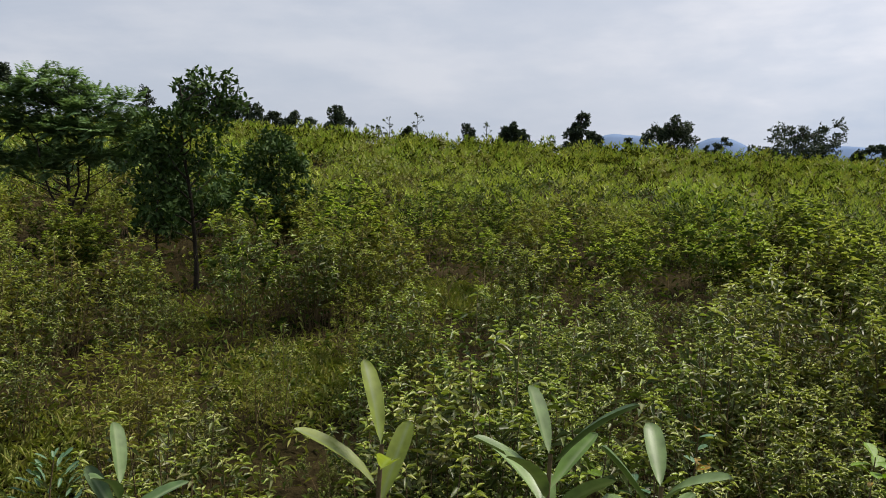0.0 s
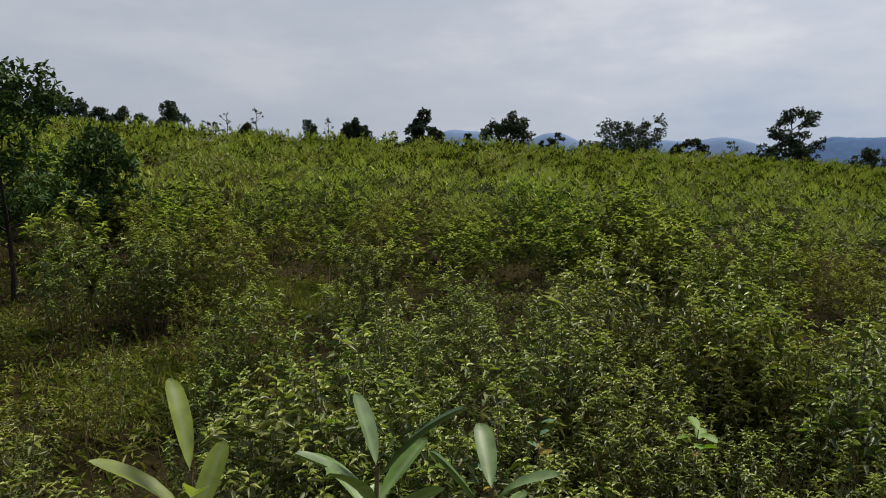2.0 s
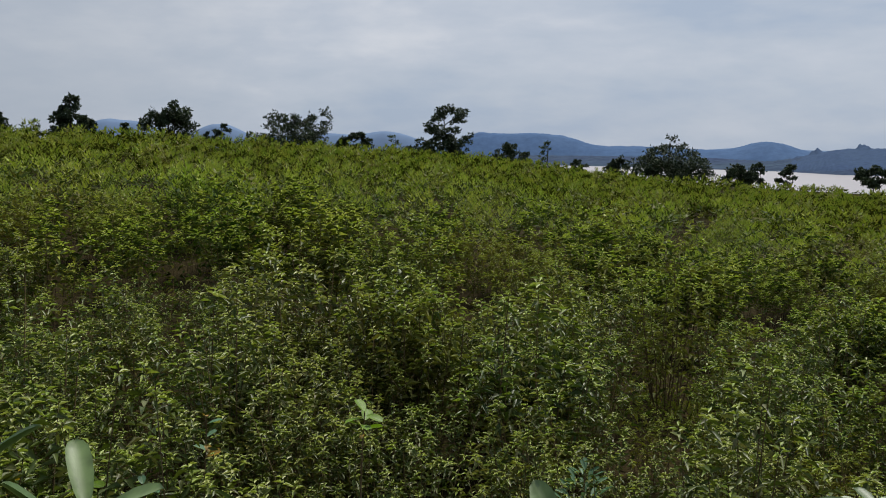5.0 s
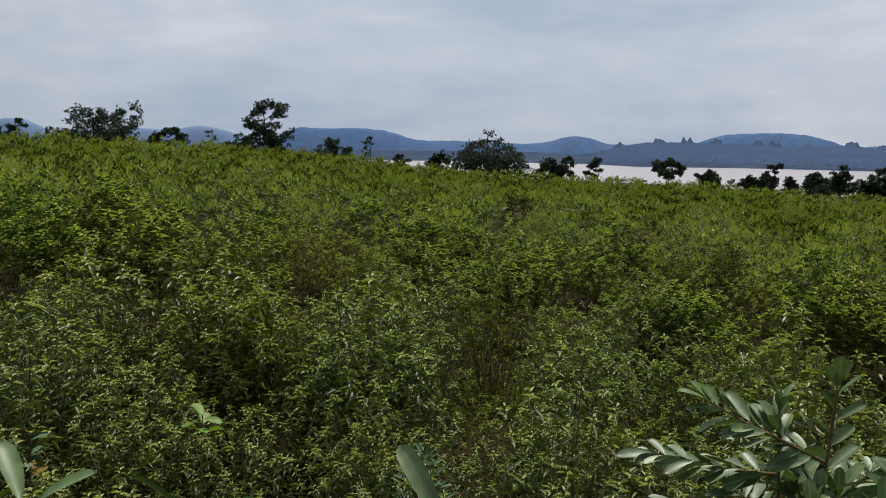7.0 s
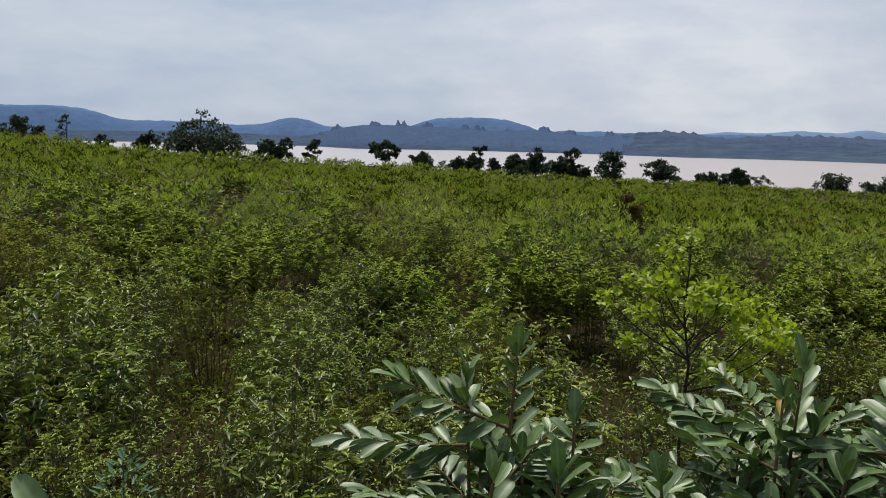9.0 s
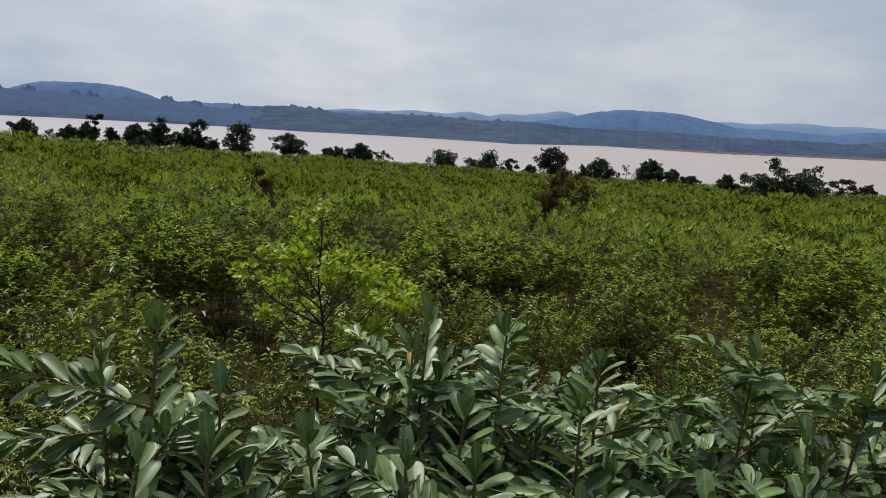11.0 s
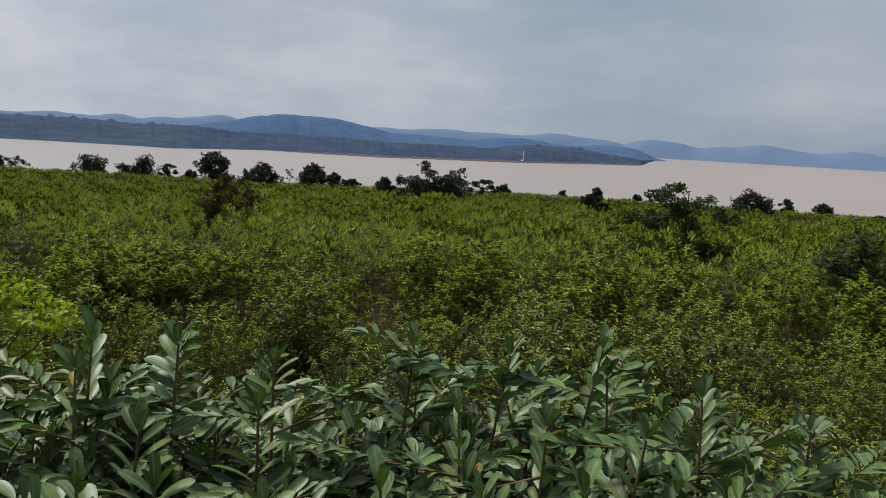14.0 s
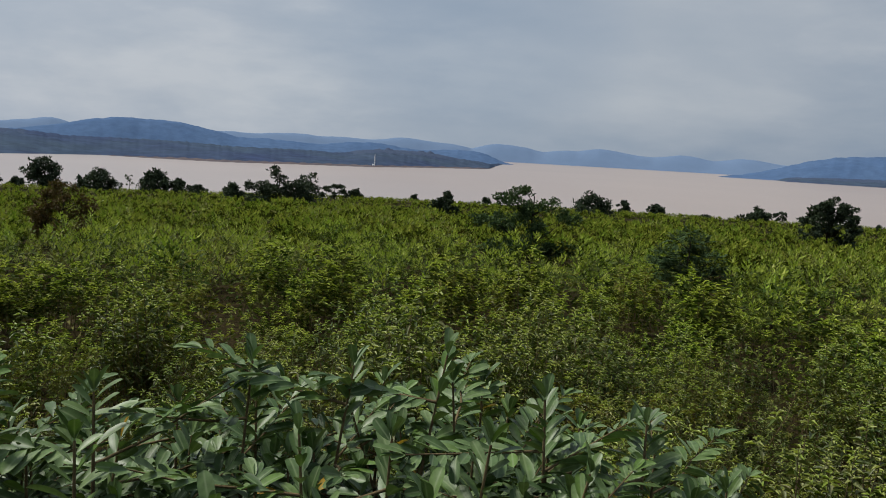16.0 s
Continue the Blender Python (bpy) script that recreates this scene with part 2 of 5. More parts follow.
GRASS = leaf_material("short_grass", [(0.105, 0.140, 0.022), (0.160, 0.185, 0.032), (0.210, 0.200, 0.060)], gloss=0.1)
G_DARK = leaf_material("dark_tree_leaves", [(0.021, 0.044, 0.014), (0.041, 0.078, 0.021), (0.076, 0.120, 0.033)], rough=0.55, gloss=0.08, through_light=0.10)
G_FEATHER = leaf_material("feathery_tree_leaves", [(0.082, 0.146, 0.062), (0.132, 0.216, 0.092), (0.192, 0.283, 0.128)], rough=0.6, gloss=0.1, through_light=0.30)
G_MIDTREE = leaf_material("field_tree_leaves", [(0.032, 0.056, 0.024), (0.054, 0.090, 0.036), (0.088, 0.130, 0.054)], rough=0.6, gloss=0.05, through_light=0.12)
G_FARTREE = leaf_material("distant_tree_leaves", [(0.026, 0.040, 0.025), (0.040, 0.058, 0.033), (0.062, 0.082, 0.043)], rough=0.6, gloss=0.08, through_light=0.08)
G_SPARSE = leaf_material("thin_crown_leaves", [(0.030, 0.048, 0.018), (0.060, 0.085, 0.028)], gloss=0.1, through_light=0.2)
G_LIME = leaf_material("lime_green_leaves", [(0.170, 0.239, 0.015), (0.240, 0.312, 0.023), (0.301, 0.360, 0.044)], gloss=0.2, through_light=0.40)
G_BROWN = leaf_material("withered_leaves", [(0.072, 0.048, 0.018), (0.110, 0.066, 0.026), (0.070, 0.076, 0.020)], gloss=0.08, through_light=0.15)
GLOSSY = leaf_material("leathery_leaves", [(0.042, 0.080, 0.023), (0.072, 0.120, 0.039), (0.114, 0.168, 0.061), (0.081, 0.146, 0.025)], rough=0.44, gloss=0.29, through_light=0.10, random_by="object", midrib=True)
# darker copy of the same leaf: shade inside the shrub is put into its colour
GLOSSY_SHADED = leaf_material("leathery_leaves_shaded", [(0.035, 0.066, 0.020), (0.060, 0.100, 0.034), (0.092, 0.137, 0.049)], rough=0.44, gloss=0.28, through_light=0.08)
YOUNG = leaf_material("young_yellow_green_leaf", [(0.160, 0.210, 0.030), (0.215, 0.260, 0.045)], rough=0.45, through_light=0.45, random_by="object", midrib=True)
AMBER = leaf_material("yellowed_leaf", [(0.40, 0.26, 0.02), (0.30, 0.17, 0.03)], rough=0.5, through_light=0.3, random_by="object", midrib=True)

# ---- geometry helpers ----


def sheet(name, verts, faces, mat, smooth=False, second=None, use_second=None):
    """One mesh from arrays of vertices and of triangles or quads."""
    verts = np.asarray(verts, dtype=np.float32).reshape(-1, 3)
    faces = np.asarray(faces, dtype=np.int32)
    k = faces.shape[1]
    me = bpy.data.meshes.new(name)
    me.vertices.add(len(verts))
    me.vertices.foreach_set("co", verts.ravel())
    me.loops.add(faces.size)
    me.loops.foreach_set("vertex_index", faces.ravel())
    me.polygons.add(len(faces))
    me.polygons.foreach_set("loop_start", np.arange(0, faces.size, k, dtype=np.int32))
    if smooth:
        me.polygons.foreach_set("use_smooth", np.ones(len(faces), dtype=bool))
    me.update(calc_edges=True)
    me.materials.append(mat)
    if second:
        for m in second:
            me.materials.append(m)
        me.polygons.foreach_set("material_index", np.asarray(use_second, dtype=np.int32))
    return me


def part(name, mesh, parent, label=""):
    ob = new(name, mesh)
    ob.parent = parent
    return tagged(ob, label)


def unit(v):
    return v / np.maximum(np.linalg.norm(v, axis=-1, keepdims=True), 1e-9)


def leaf_verts(pos, way, side_up, length, width, fold=0.25, curl=0.15):
    """Pointed leaves folded along the midrib: four vertices each (base, left, tip, right)."""
    way = unit(way)
    side = unit(np.cross(way, side_up))
    nrm = np.cross(side, way)
    L, W = length[:, None], width[:, None]
    mid = pos + way * L * 0.42 + nrm * W * fold
    tip = pos + way * L - nrm * L * curl
    return np.stack([pos, mid - side * W * 0.5, tip, mid + side * W * 0.5], 1)


def round_leaf_verts(pos, way, side_up, length, width, fold=0.2, curl=0.1):
    """Rounded leaves: six vertices each."""
    way = unit(way)
    side = unit(np.cross(way, side_up))
    nrm = np.cross(side, way)
    L, W = length[:, None], width[:, None]
    a, b = pos + way * L * 0.30 + nrm * W * fold, pos + way * L * 0.72 + nrm * (W * fold - L * curl * 0.5)
    return np.stack([pos, a - side * W * 0.5, b - side * W * 0.42, pos + way * L - nrm * L * curl, b + side * W * 0.42, a + side * W * 0.5], 1)


def round_leaf_faces(n):
    b = np.arange(n)[:, None] * 6
    return np.concatenate([b + [0, 2, 1], b + [0, 3, 2], b + [0, 4, 3], b + [0, 5, 4]], 0)


def small_leaf_faces(n):
    return np.arange(n * 3).reshape(-1, 3)


def leaf_faces(n):
    b = np.arange(n)[:, None] * 4
    return np.concatenate([b + [0, 2, 1], b + [0, 3, 2]], 0)


def tube(points, radii, sides=5):
    """A tapered limb along points: vertices and triangles."""
    pts = np.asarray(points, float)
    d = unit(np.gradient(pts, axis=0))
    ref = np.where(np.abs(d[:, 2:3]) > 0.9, np.array([[1.0, 0, 0]]), np.array([[0, 0, 1.0]]))
    u = unit(np.cross(d, ref))
    v = np.cross(d, u)
    a = np.arange(sides) * 2 * np.pi / sides
    ring = pts[:, None] + np.asarray(radii)[:, None, None] * (np.cos(a)[None, :, None] * u[:, None] + np.sin(a)[None, :, None] * v[:, None])
    n = len(pts)
    f = []
    for i in range(n - 1):
        for j in range(sides):
            p, q = i * sides + j, i * sides + (j + 1) % sides
            f += [(p, q, q + sides), (p, q + sides, p + sides)]
    return ring.reshape(-1, 3), np.array(f)


def join(pieces):
    vs, fs, k = [], [], 0
    for v, f in pieces:
        vs.append(v)
        fs.append(np.asarray(f) + k)
        k += len(v)
    return np.concatenate(vs), np.concatenate(fs)


# ---- the lie of the land ----
EYE = 3.0
LAKE = -27.0
AZ = [-180, -120, -90, -45, -15, 0, 16, 30, 35, 41, 49, 62, 75, 91, 106, 120, 135, 146, 155, 180]
SLOPE = [-.04, .0, .03, .064, .0617, .047, .0365, .022, .0145, .0016, -.0138, -.028, -.0436, -.0534, -.0582, -.0553, -.0549, -.053, -.0516, -.04]
BROW = [500, 200, 120, 95, 95, 90, 95, 105, 112, 120, 150, 230, 340, 506, 464, 488, 492, 509, 523, 500]


def soft_table(az, values):
    return sum(np.interp((np.asarray(az, float) + d + 180) % 360 - 180, AZ, values) for d in (-3, 0, 3)) / 3


def ground_z(az, r):
    s, R = soft_table(az, SLOPE), soft_table(az, BROW)
    r = np.asarray(r, float)
    over = np.maximum(r - R, 0)
    z = s * np.minimum(r, R) + (s - 0.06) * over
    a = np.radians(az)
    x, y = r * np.sin(a), r * np.cos(a)
    z = z + 0.10 * np.sin(x * 0.55 + 1.3) * np.cos(y * 0.48) * np.clip(r / 8, 0, 1)
    return np.maximum(z, LAKE - 4)


def polar(az, r, z=0.0):
    a = np.radians(az)
    return np.stack([np.sin(a) * r, np.cos(a) * r, np.zeros_like(np.asarray(r, float)) + z], -1)


def grid_faces(na, nr, wrap):
    i, j = np.meshgrid(np.arange(na if wrap else na - 1), np.arange(nr - 1), indexing="ij")
    p = (i * nr + j).ravel()
    q = (((i + 1) % na) * nr + j).ravel()
    return np.stack([p, p + 1, q + 1, q], 1)


az_line = np.arange(-180, 180, 1.5)
r_line = np.concatenate([np.linspace(0.02, 30, 46), 30 * (4900 / 30) ** np.linspace(0, 1, 74)[1:]])
A, R = np.meshgrid(az_line, r_line, indexing="ij")
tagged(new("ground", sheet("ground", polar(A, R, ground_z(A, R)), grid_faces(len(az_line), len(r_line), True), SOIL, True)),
       "gently sloping field ground of dark soil and leaf litter", "ground", kind="structure")

A, R = np.meshgrid(np.arange(-180, 180, 3.0), np.array([60.0, 300, 700, 1500, 3000, 4950]), indexing="ij")
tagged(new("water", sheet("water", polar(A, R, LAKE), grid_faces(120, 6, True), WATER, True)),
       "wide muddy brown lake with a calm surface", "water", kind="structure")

# ---- the far bank and the hills ----
BANK_AZ = [8, 30, 42.7, 57, 60, 67, 83, 90, 97, 103, 111, 121, 129.2, 130.6, 133.7, 144, 149, 154.7, 170, 185]
BANK_R = [2300, 2300, 2150, 1670, 1480, 1450, 1200, 1170, 1090, 1230, 1200, 1370, 1800, 3300, 4050, 4300, 2750, 2700, 2400, 2400]


def bank_r(az):
    return np.interp(az, BANK_AZ, BANK_R)


def bumps(az, hills):
    """Smoothly joined hill tops: heading, half width in degrees, flatness, height."""
    z = np.zeros_like(az)
    for c, wd, k, h in hills:
        z = z + (h * np.exp(-np.abs((az - c) / wd) ** k)) ** 5
    return z ** 0.2


def rough_line(az, scale, seed):
    return np.array([noise.fractal(Vector((a * scale, seed, 0.0)), 0.9, 2.1, 5) for a in az])


def gap_fade(a):
    """Falls to nothing where the lake opens between the hills."""
    def step(x0, x1):
        t = np.clip((a - x0) / (x1 - x0), 0, 1)
        return t * t * (3 - 2 * t)
    return 1 - step(128.0, 132.0) * (1 - step(143.0, 149.5))


def ridge(name, label, az0, az1, step, r_of, deep, height, mat, jag, jag_scale, seed, foot=LAKE - 3):
    """A ridge with a front slope, a crest and a back slope, all round a stretch of the horizon."""
    az = np.arange(az0, az1 + step / 2, step)
    h = height(az) + jag * rough_line(az, jag_scale, seed)
    r0 = r_of(az)
    cols = []
    for k, (dr, part_h) in enumerate(((0.0, 0.0), (0.25, 0.34), (0.5, 0.66), (0.75, 0.88), (1.0, 1.0), (1.25, 0.8), (1.6, 0.2))):
        wob = 0.06 * rough_line(az, 0.5, seed + 7.7 * k) * (0 < part_h < 1)
        cols.append(polar(az, np.minimum(r0 + deep * dr, 4940), foot + (h - foot) * np.clip(part_h + wob, 0, 1)))
    v = np.stack(cols, 1)
    return tagged(new(name, sheet(name, v, grid_faces(len(az), 7, False), mat, True)), label, "hills", kind="structure")


ridge("backdrop_range", "distant mountain range beyond the lake, tinted pale haze blue", 6, 180, 0.15, lambda a: 4600 + 0 * a, 240,
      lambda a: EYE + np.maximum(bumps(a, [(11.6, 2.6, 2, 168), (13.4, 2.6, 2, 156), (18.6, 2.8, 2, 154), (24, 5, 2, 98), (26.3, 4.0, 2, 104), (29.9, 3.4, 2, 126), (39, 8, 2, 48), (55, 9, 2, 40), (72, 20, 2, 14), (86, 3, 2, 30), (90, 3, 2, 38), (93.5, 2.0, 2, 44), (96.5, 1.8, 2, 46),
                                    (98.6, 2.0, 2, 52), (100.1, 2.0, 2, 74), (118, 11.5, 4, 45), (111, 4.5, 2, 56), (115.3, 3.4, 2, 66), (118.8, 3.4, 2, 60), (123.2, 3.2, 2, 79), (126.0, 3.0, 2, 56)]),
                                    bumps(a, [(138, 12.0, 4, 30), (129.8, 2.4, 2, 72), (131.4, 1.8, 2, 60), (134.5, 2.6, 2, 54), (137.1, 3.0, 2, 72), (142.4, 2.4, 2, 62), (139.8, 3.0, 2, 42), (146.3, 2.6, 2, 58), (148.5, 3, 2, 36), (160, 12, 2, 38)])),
      RANGE_HAZE, 4.0, 0.7, 3.1)
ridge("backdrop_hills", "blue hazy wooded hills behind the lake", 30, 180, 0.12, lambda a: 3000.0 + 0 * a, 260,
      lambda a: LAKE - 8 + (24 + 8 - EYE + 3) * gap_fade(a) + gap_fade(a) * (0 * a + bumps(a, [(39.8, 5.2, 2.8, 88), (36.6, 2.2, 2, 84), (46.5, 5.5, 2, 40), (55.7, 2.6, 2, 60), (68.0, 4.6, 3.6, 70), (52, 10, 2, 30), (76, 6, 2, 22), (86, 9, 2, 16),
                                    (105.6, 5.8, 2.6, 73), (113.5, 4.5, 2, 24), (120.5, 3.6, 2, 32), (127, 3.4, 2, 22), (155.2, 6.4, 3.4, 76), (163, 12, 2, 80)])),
      HILL_HAZE, 3.0, 1.6, 11.4)
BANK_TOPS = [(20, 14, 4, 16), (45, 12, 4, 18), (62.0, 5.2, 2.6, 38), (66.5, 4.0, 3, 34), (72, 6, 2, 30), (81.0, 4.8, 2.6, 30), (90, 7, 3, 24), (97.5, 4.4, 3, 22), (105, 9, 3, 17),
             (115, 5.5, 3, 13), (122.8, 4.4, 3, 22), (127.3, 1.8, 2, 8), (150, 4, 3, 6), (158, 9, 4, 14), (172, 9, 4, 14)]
ridge("far_bank", "low far bank of the lake with haze-tinted woods and fields", 6, 180, 0.12, bank_r, 420,
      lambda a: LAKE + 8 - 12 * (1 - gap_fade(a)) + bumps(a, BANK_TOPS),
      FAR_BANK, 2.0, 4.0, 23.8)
A, R = np.meshgrid(np.arange(100, 132.1, 0.25), np.array([-26.0, 4.0, 30.0]), indexing="ij")
v = polar(A, np.minimum(bank_r(A) + R, 4900), 0)
v[..., 2] = LAKE + np.array([-1.5, 1.1, 2.4])[None, :] + 0.7 * np.sin(A * 7.1) - 6.0 * (1 - gap_fade(A)) - 4.0 * np.clip((108 - A) / 8, 0, 1)
tagged(new("far_bank_shore", sheet("far_bank_shore", v, grid_faces(A.shape[0], 3, False), BARE_BANK, True)),
       "strip of bare reddish earth along the far waterline", "shore", kind="structure")

# woods on the far bank
def bank_height(az, back):
    base = LAKE + 8 + bumps(az, BANK_TOPS)
    foot = LAKE - 3
    return foot + (base - foot) * np.interp(back, [0, 0.25, 0.5, 0.75, 1], [0, 0.34, 0.66, 0.88, 1])


def canopy(name, label, az0, az1, step, back0, rows, seed, lift, mat, tall=5.0, apart=1.7):
    """A belt of far woods: crowns of uneven height as one rough sheet over the bank, with a ragged upper edge."""
    az, back = np.arange(az0, az1, step), np.linspace(back0, 1.0, rows)
    A, B = np.meshgrid(az, back, indexing="ij")
    R = bank_r(A) + 420 * B
    p = polar(A, R)
    bump = np.array([noise.noise(Vector((x / 9.0, y / 9.0, seed))) + 0.6 * noise.noise(Vector((x / 4.0, y / 4.0, seed + 3))) for x, y in p[..., :2].reshape(-1, 2)]).reshape(A.shape)
    clump = np.array([min(1.0, max(0.0, 6.0 * noise.noise(Vector((a * apart, seed, 2.0))) - 0.2)) * (0.65 + 0.6 * noise.noise(Vector((a * 4.3, seed, 7.0)))) for a in az])
    edge = np.clip((A - az0) / 2.5, 0, 1) * np.clip((az1 - A) / 2.5, 0, 1) * np.clip((B - back0) / 0.12, 0, 1)
    p[..., 2] = bank_height(A, B) - 3.0 + edge * (lift + 1.8 * bump + tall * clump[:, None] * (B > 0.9))
    # the last row drops behind the trees
    tail = p[:, -1:].copy()
    tail[..., 2] -= 12
    p = np.concatenate([p, tail], 1)
    tagged(new(name, sheet(name, p, grid_faces(p.shape[0], p.shape[1], False), mat)), label, "woods", kind="stuff")


canopy("far_woods", "haze-tinted blue-green belt of distant trees on the far bank", 56.0, 80.0, 0.06, 0.08, 22, 5.0, 5.0, FAR_WOOD, 12.0, 1.1)
canopy("bank_woods", "low haze-tinted wood along the top of the far bank", 78.5, 100.0, 0.12, 0.60, 12, 9.0, 4.2, BANK_WOOD)
canopy("point_woods", "low haze-tinted wood on the far point", 117.5, 128.6, 0.10, 0.55, 14, 12.0, 4.0, BANK_WOOD)
canopy("shore_woods", "haze-tinted trees along the far shore under the hill", 147.5, 160.0, 0.12, 0.45, 12, 15.0, 5.0, BANK_WOOD)

# ---- trees ----


def limb_path(start, end, rng, sag=0.0, n=5, wob=0.06):
    t = np.linspace(0, 1, n)[:, None]
    p = start + (end - start) * t
    L = np.linalg.norm(end - start)
    p[1:-1] += rng.normal(0, wob * L, (n - 2, 3))
    p[:, 2] += -sag * L * np.sin(t[:, 0] * np.pi)
    return p


def small_leaf_verts(pos, way, side_up, length, width):
    """Leaves far off: three vertices each."""
    way = unit(way)
    side = unit(np.cross(way, side_up))
    L, W = length[:, None], width[:, None]
    return np.stack([pos - side * W * 0.5, pos + way * L, pos + side * W * 0.5 + way * L * 0.15], 1)


def leaf_cloud(rng, centres, radii, count, length, ratio=0.45, flat=0.7, up=0.35, outward=0.6, shape=None):
    """Leaves round many clump centres, more of them on the outside of each clump."""
    k = rng.choice(len(centres), count, p=radii ** 2 / (radii ** 2).sum())
    d = unit(rng.normal(0, 1, (count, 3)))
    rad = radii[k] * rng.uniform(0.35, 1.0, count) ** 0.6
    pos = centres[k] + d * rad[:, None] * np.array([1, 1, flat])
    way = unit(d * outward + rng.normal(0, 0.6, (count, 3)) + np.array([0, 0, up]))
    nrm = unit(np.array([0, 0, 1.0]) + rng.normal(0, 0.55, (count, 3)))
    L = length * rng.uniform(0.7, 1.3, count)
    return (shape or leaf_verts)(pos, way, nrm, L, L * ratio)


TREE_KINDS = {
    # bottom of crown, lobes, lobe size, lobe flatness, leaf ratio, cover, name, label, category, material
    "round": (0.10, 16, 0.185, 0.80, 0.60, 4.2, "tree", "dark green round-crowned tree standing in the weedy field", "tree", G_FARTREE),
    "open": (0.18, 15, 0.125, 0.45, 0.55, 3.2, "tree", "dark field tree with an open, layered crown", "tree", G_FARTREE),
    "umbrella": (0.36, 15, 0.135, 0.50, 0.55, 3.8, "tree", "flat-topped dark tree with spreading limbs", "tree", G_FARTREE),
    "sparse": (0.30, 10, 0.090, 0.60, 0.50, 1.7, "tree", "thin young tree with a sparse see-through crown", "tree", G_SPARSE),
    "bare": (0.45, 8, 0.050, 0.60, 0.50, 0.9, "tree", "nearly leafless thin forked tree on the crest", "tree", G_SPARSE),
    "back": (0.05, 13, 0.180, 0.85, 0.60, 3.0, "tree", "dark tree on the hill crest behind the weeds", "tree", G_FARTREE),
    "dark": (0.36, 28, 0.122, 0.80, 0.58, 3.0, "tree", "dark-leaved small tree with a thin black trunk", "tree", G_DARK),
    "feather": (0.54, 54, 0.100, 0.50, 0.30, 3.6, "tree", "young tree with feathery drooping leaves and forked stems", "tree", G_FEATHER),
    "fern": (0.12, 24, 0.120, 0.70, 0.30, 3.0, "shrub", "tall grey-green shrub with feathery leaves in the field", "shrub", G_MIDTREE),
    "palm": (0.66, 6, 0.200, 0.50, 0.45, 3.0, "tree", "slim bare-stemmed tree with a small tuft on top", "tree", G_FARTREE),
    "brown": (0.10, 22, 0.120, 0.85, 0.40, 2.4, "shrub", "withered reddish-brown shrub among green weeds", "shrub", G_BROWN),
    "lime": (0.42, 30, 0.115, 0.50, 0.75, 1.0, "sapling", "bright lime-green sapling with rounded leaves above the weeds", "sapling", G_LIME),
}
# crowns with a shape of their own: sideways place and height of each lobe as shares of the tree, and lobe radius as a share of its width
LOBES = {}
LOBES["spire"] = [(-.2, .28, .17), (0, .22, .20), (.28, .34, .14), (-.3, .50, .13), (.02, .52, .15), (.06, .74, .13), (.08, .93, .08), (-.15, .72, .09), (-.42, .16, .10), (.44, .42, .08)]
LOBES["dome"] = [(-.36, .62, .13), (-.15, .75, .17), (.10, .86, .15), (.25, .66, .17), (0, .62, .18), (.36, .42, .13), (.42, .20, .12), (-.32, .20, .12), (0, .30, .12), (.2, .22, .14), (-.42, .42, .07)]
LOBES["windswept"] = [(-.42, .32, .08), (-.28, .48, .10), (-.2, .78, .06), (-.07, .46, .11), (0, .70, .08), (.10, .34, .11), (.14, .62, .08), (.22, .78, .05), (.26, .38, .09), (.38, .90, .04), (.42, .66, .06), (.34, .5, .06), (-.36, .16, .10), (-.1, .14, .12), (.08, .14, .12), (.24, .14, .09), (-.30, .68, .05)]
LOBES["flag"] = [(-.42, .18, .11), (-.30, .30, .12), (-.10, .46, .12), (-.24, .60, .06), (.02, .52, .10), (.10, .32, .12), (.26, .26, .10), (.2, .14, .12), (-.06, .84, .09), (.14, .92, .08), (.36, .86, .07), (.26, .75, .07), (.42, .42, .06), (-.15, .15, .08), (.32, .1, .08), (-.16, .74, .05)]
LOBES["massed"] = [(-.42, .22, .08), (-.28, .35, .10), (-.12, .48, .11), (.05, .55, .11), (.2, .45, .11), (.34, .34, .10), (.46, .22, .06), (-.05, .78, .05), (.03, .92, .035), (.1, .75, .05), (-.2, .66, .05), (-.3, .54, .045), (.24, .66, .05),
                   (.33, .53, .045), (-.15, .2, .12), (.1, .2, .12), (.3, .18, .09), (.0, .35, .12)]
LOBES["tiered"] = [(.05, .92, .08), (.2, .8, .07), (-.1, .7, .12), (.2, .62, .12), (-.35, .5, .1), (0, .45, .14), (.38, .42, .1), (-.4, .25, .1), (.1, .2, .14), (-.15, .2, .12)]
LOBES["grove"] = [(-.06, .90, .06), (.06, .68, .05), (.40, .60, .11), (.30, .45, .11), (-.22, .45, .09), (-.40, .45, .07), (-.06, .40, .11), (.14, .33, .09), (-.30, .20, .08), (.42, .25, .08), (.27, .18, .09), (-.15, .2, .08), (.2, .62, .05)]
LOBES["pair"] = [(-.05, .95, .045), (-.21, .85, .085), (-.08, .74, .08), (-.42, .60, .07), (-.33, .62, .075), (-.24, .50, .09), (-.03, .60, .08), (.13, .78, .05), (.16, .84, .045), (.30, .67, .07), (.40, .62, .055), (.08, .50, .07), (-.20, .30, .09), (-.03, .30, .08), (.24, .27, .08), (.40, .26, .055), (-.33, .22, .06), (.10, .20, .06)]
LOBES["parasol"] = [(0, .94, .10), (-.2, .83, .08), (.25, .85, .09), (.4, .72, .07), (-.36, .66, .07), (-.44, .62, .05), (-.1, .72, .11), (.12, .68, .11), (-.15, .48, .09), (.08, .42, .09), (.3, .55, .1), (.42, .44, .07), (.3, .24, .08), (.43, .18, .05), (-.2, .36, .06)]
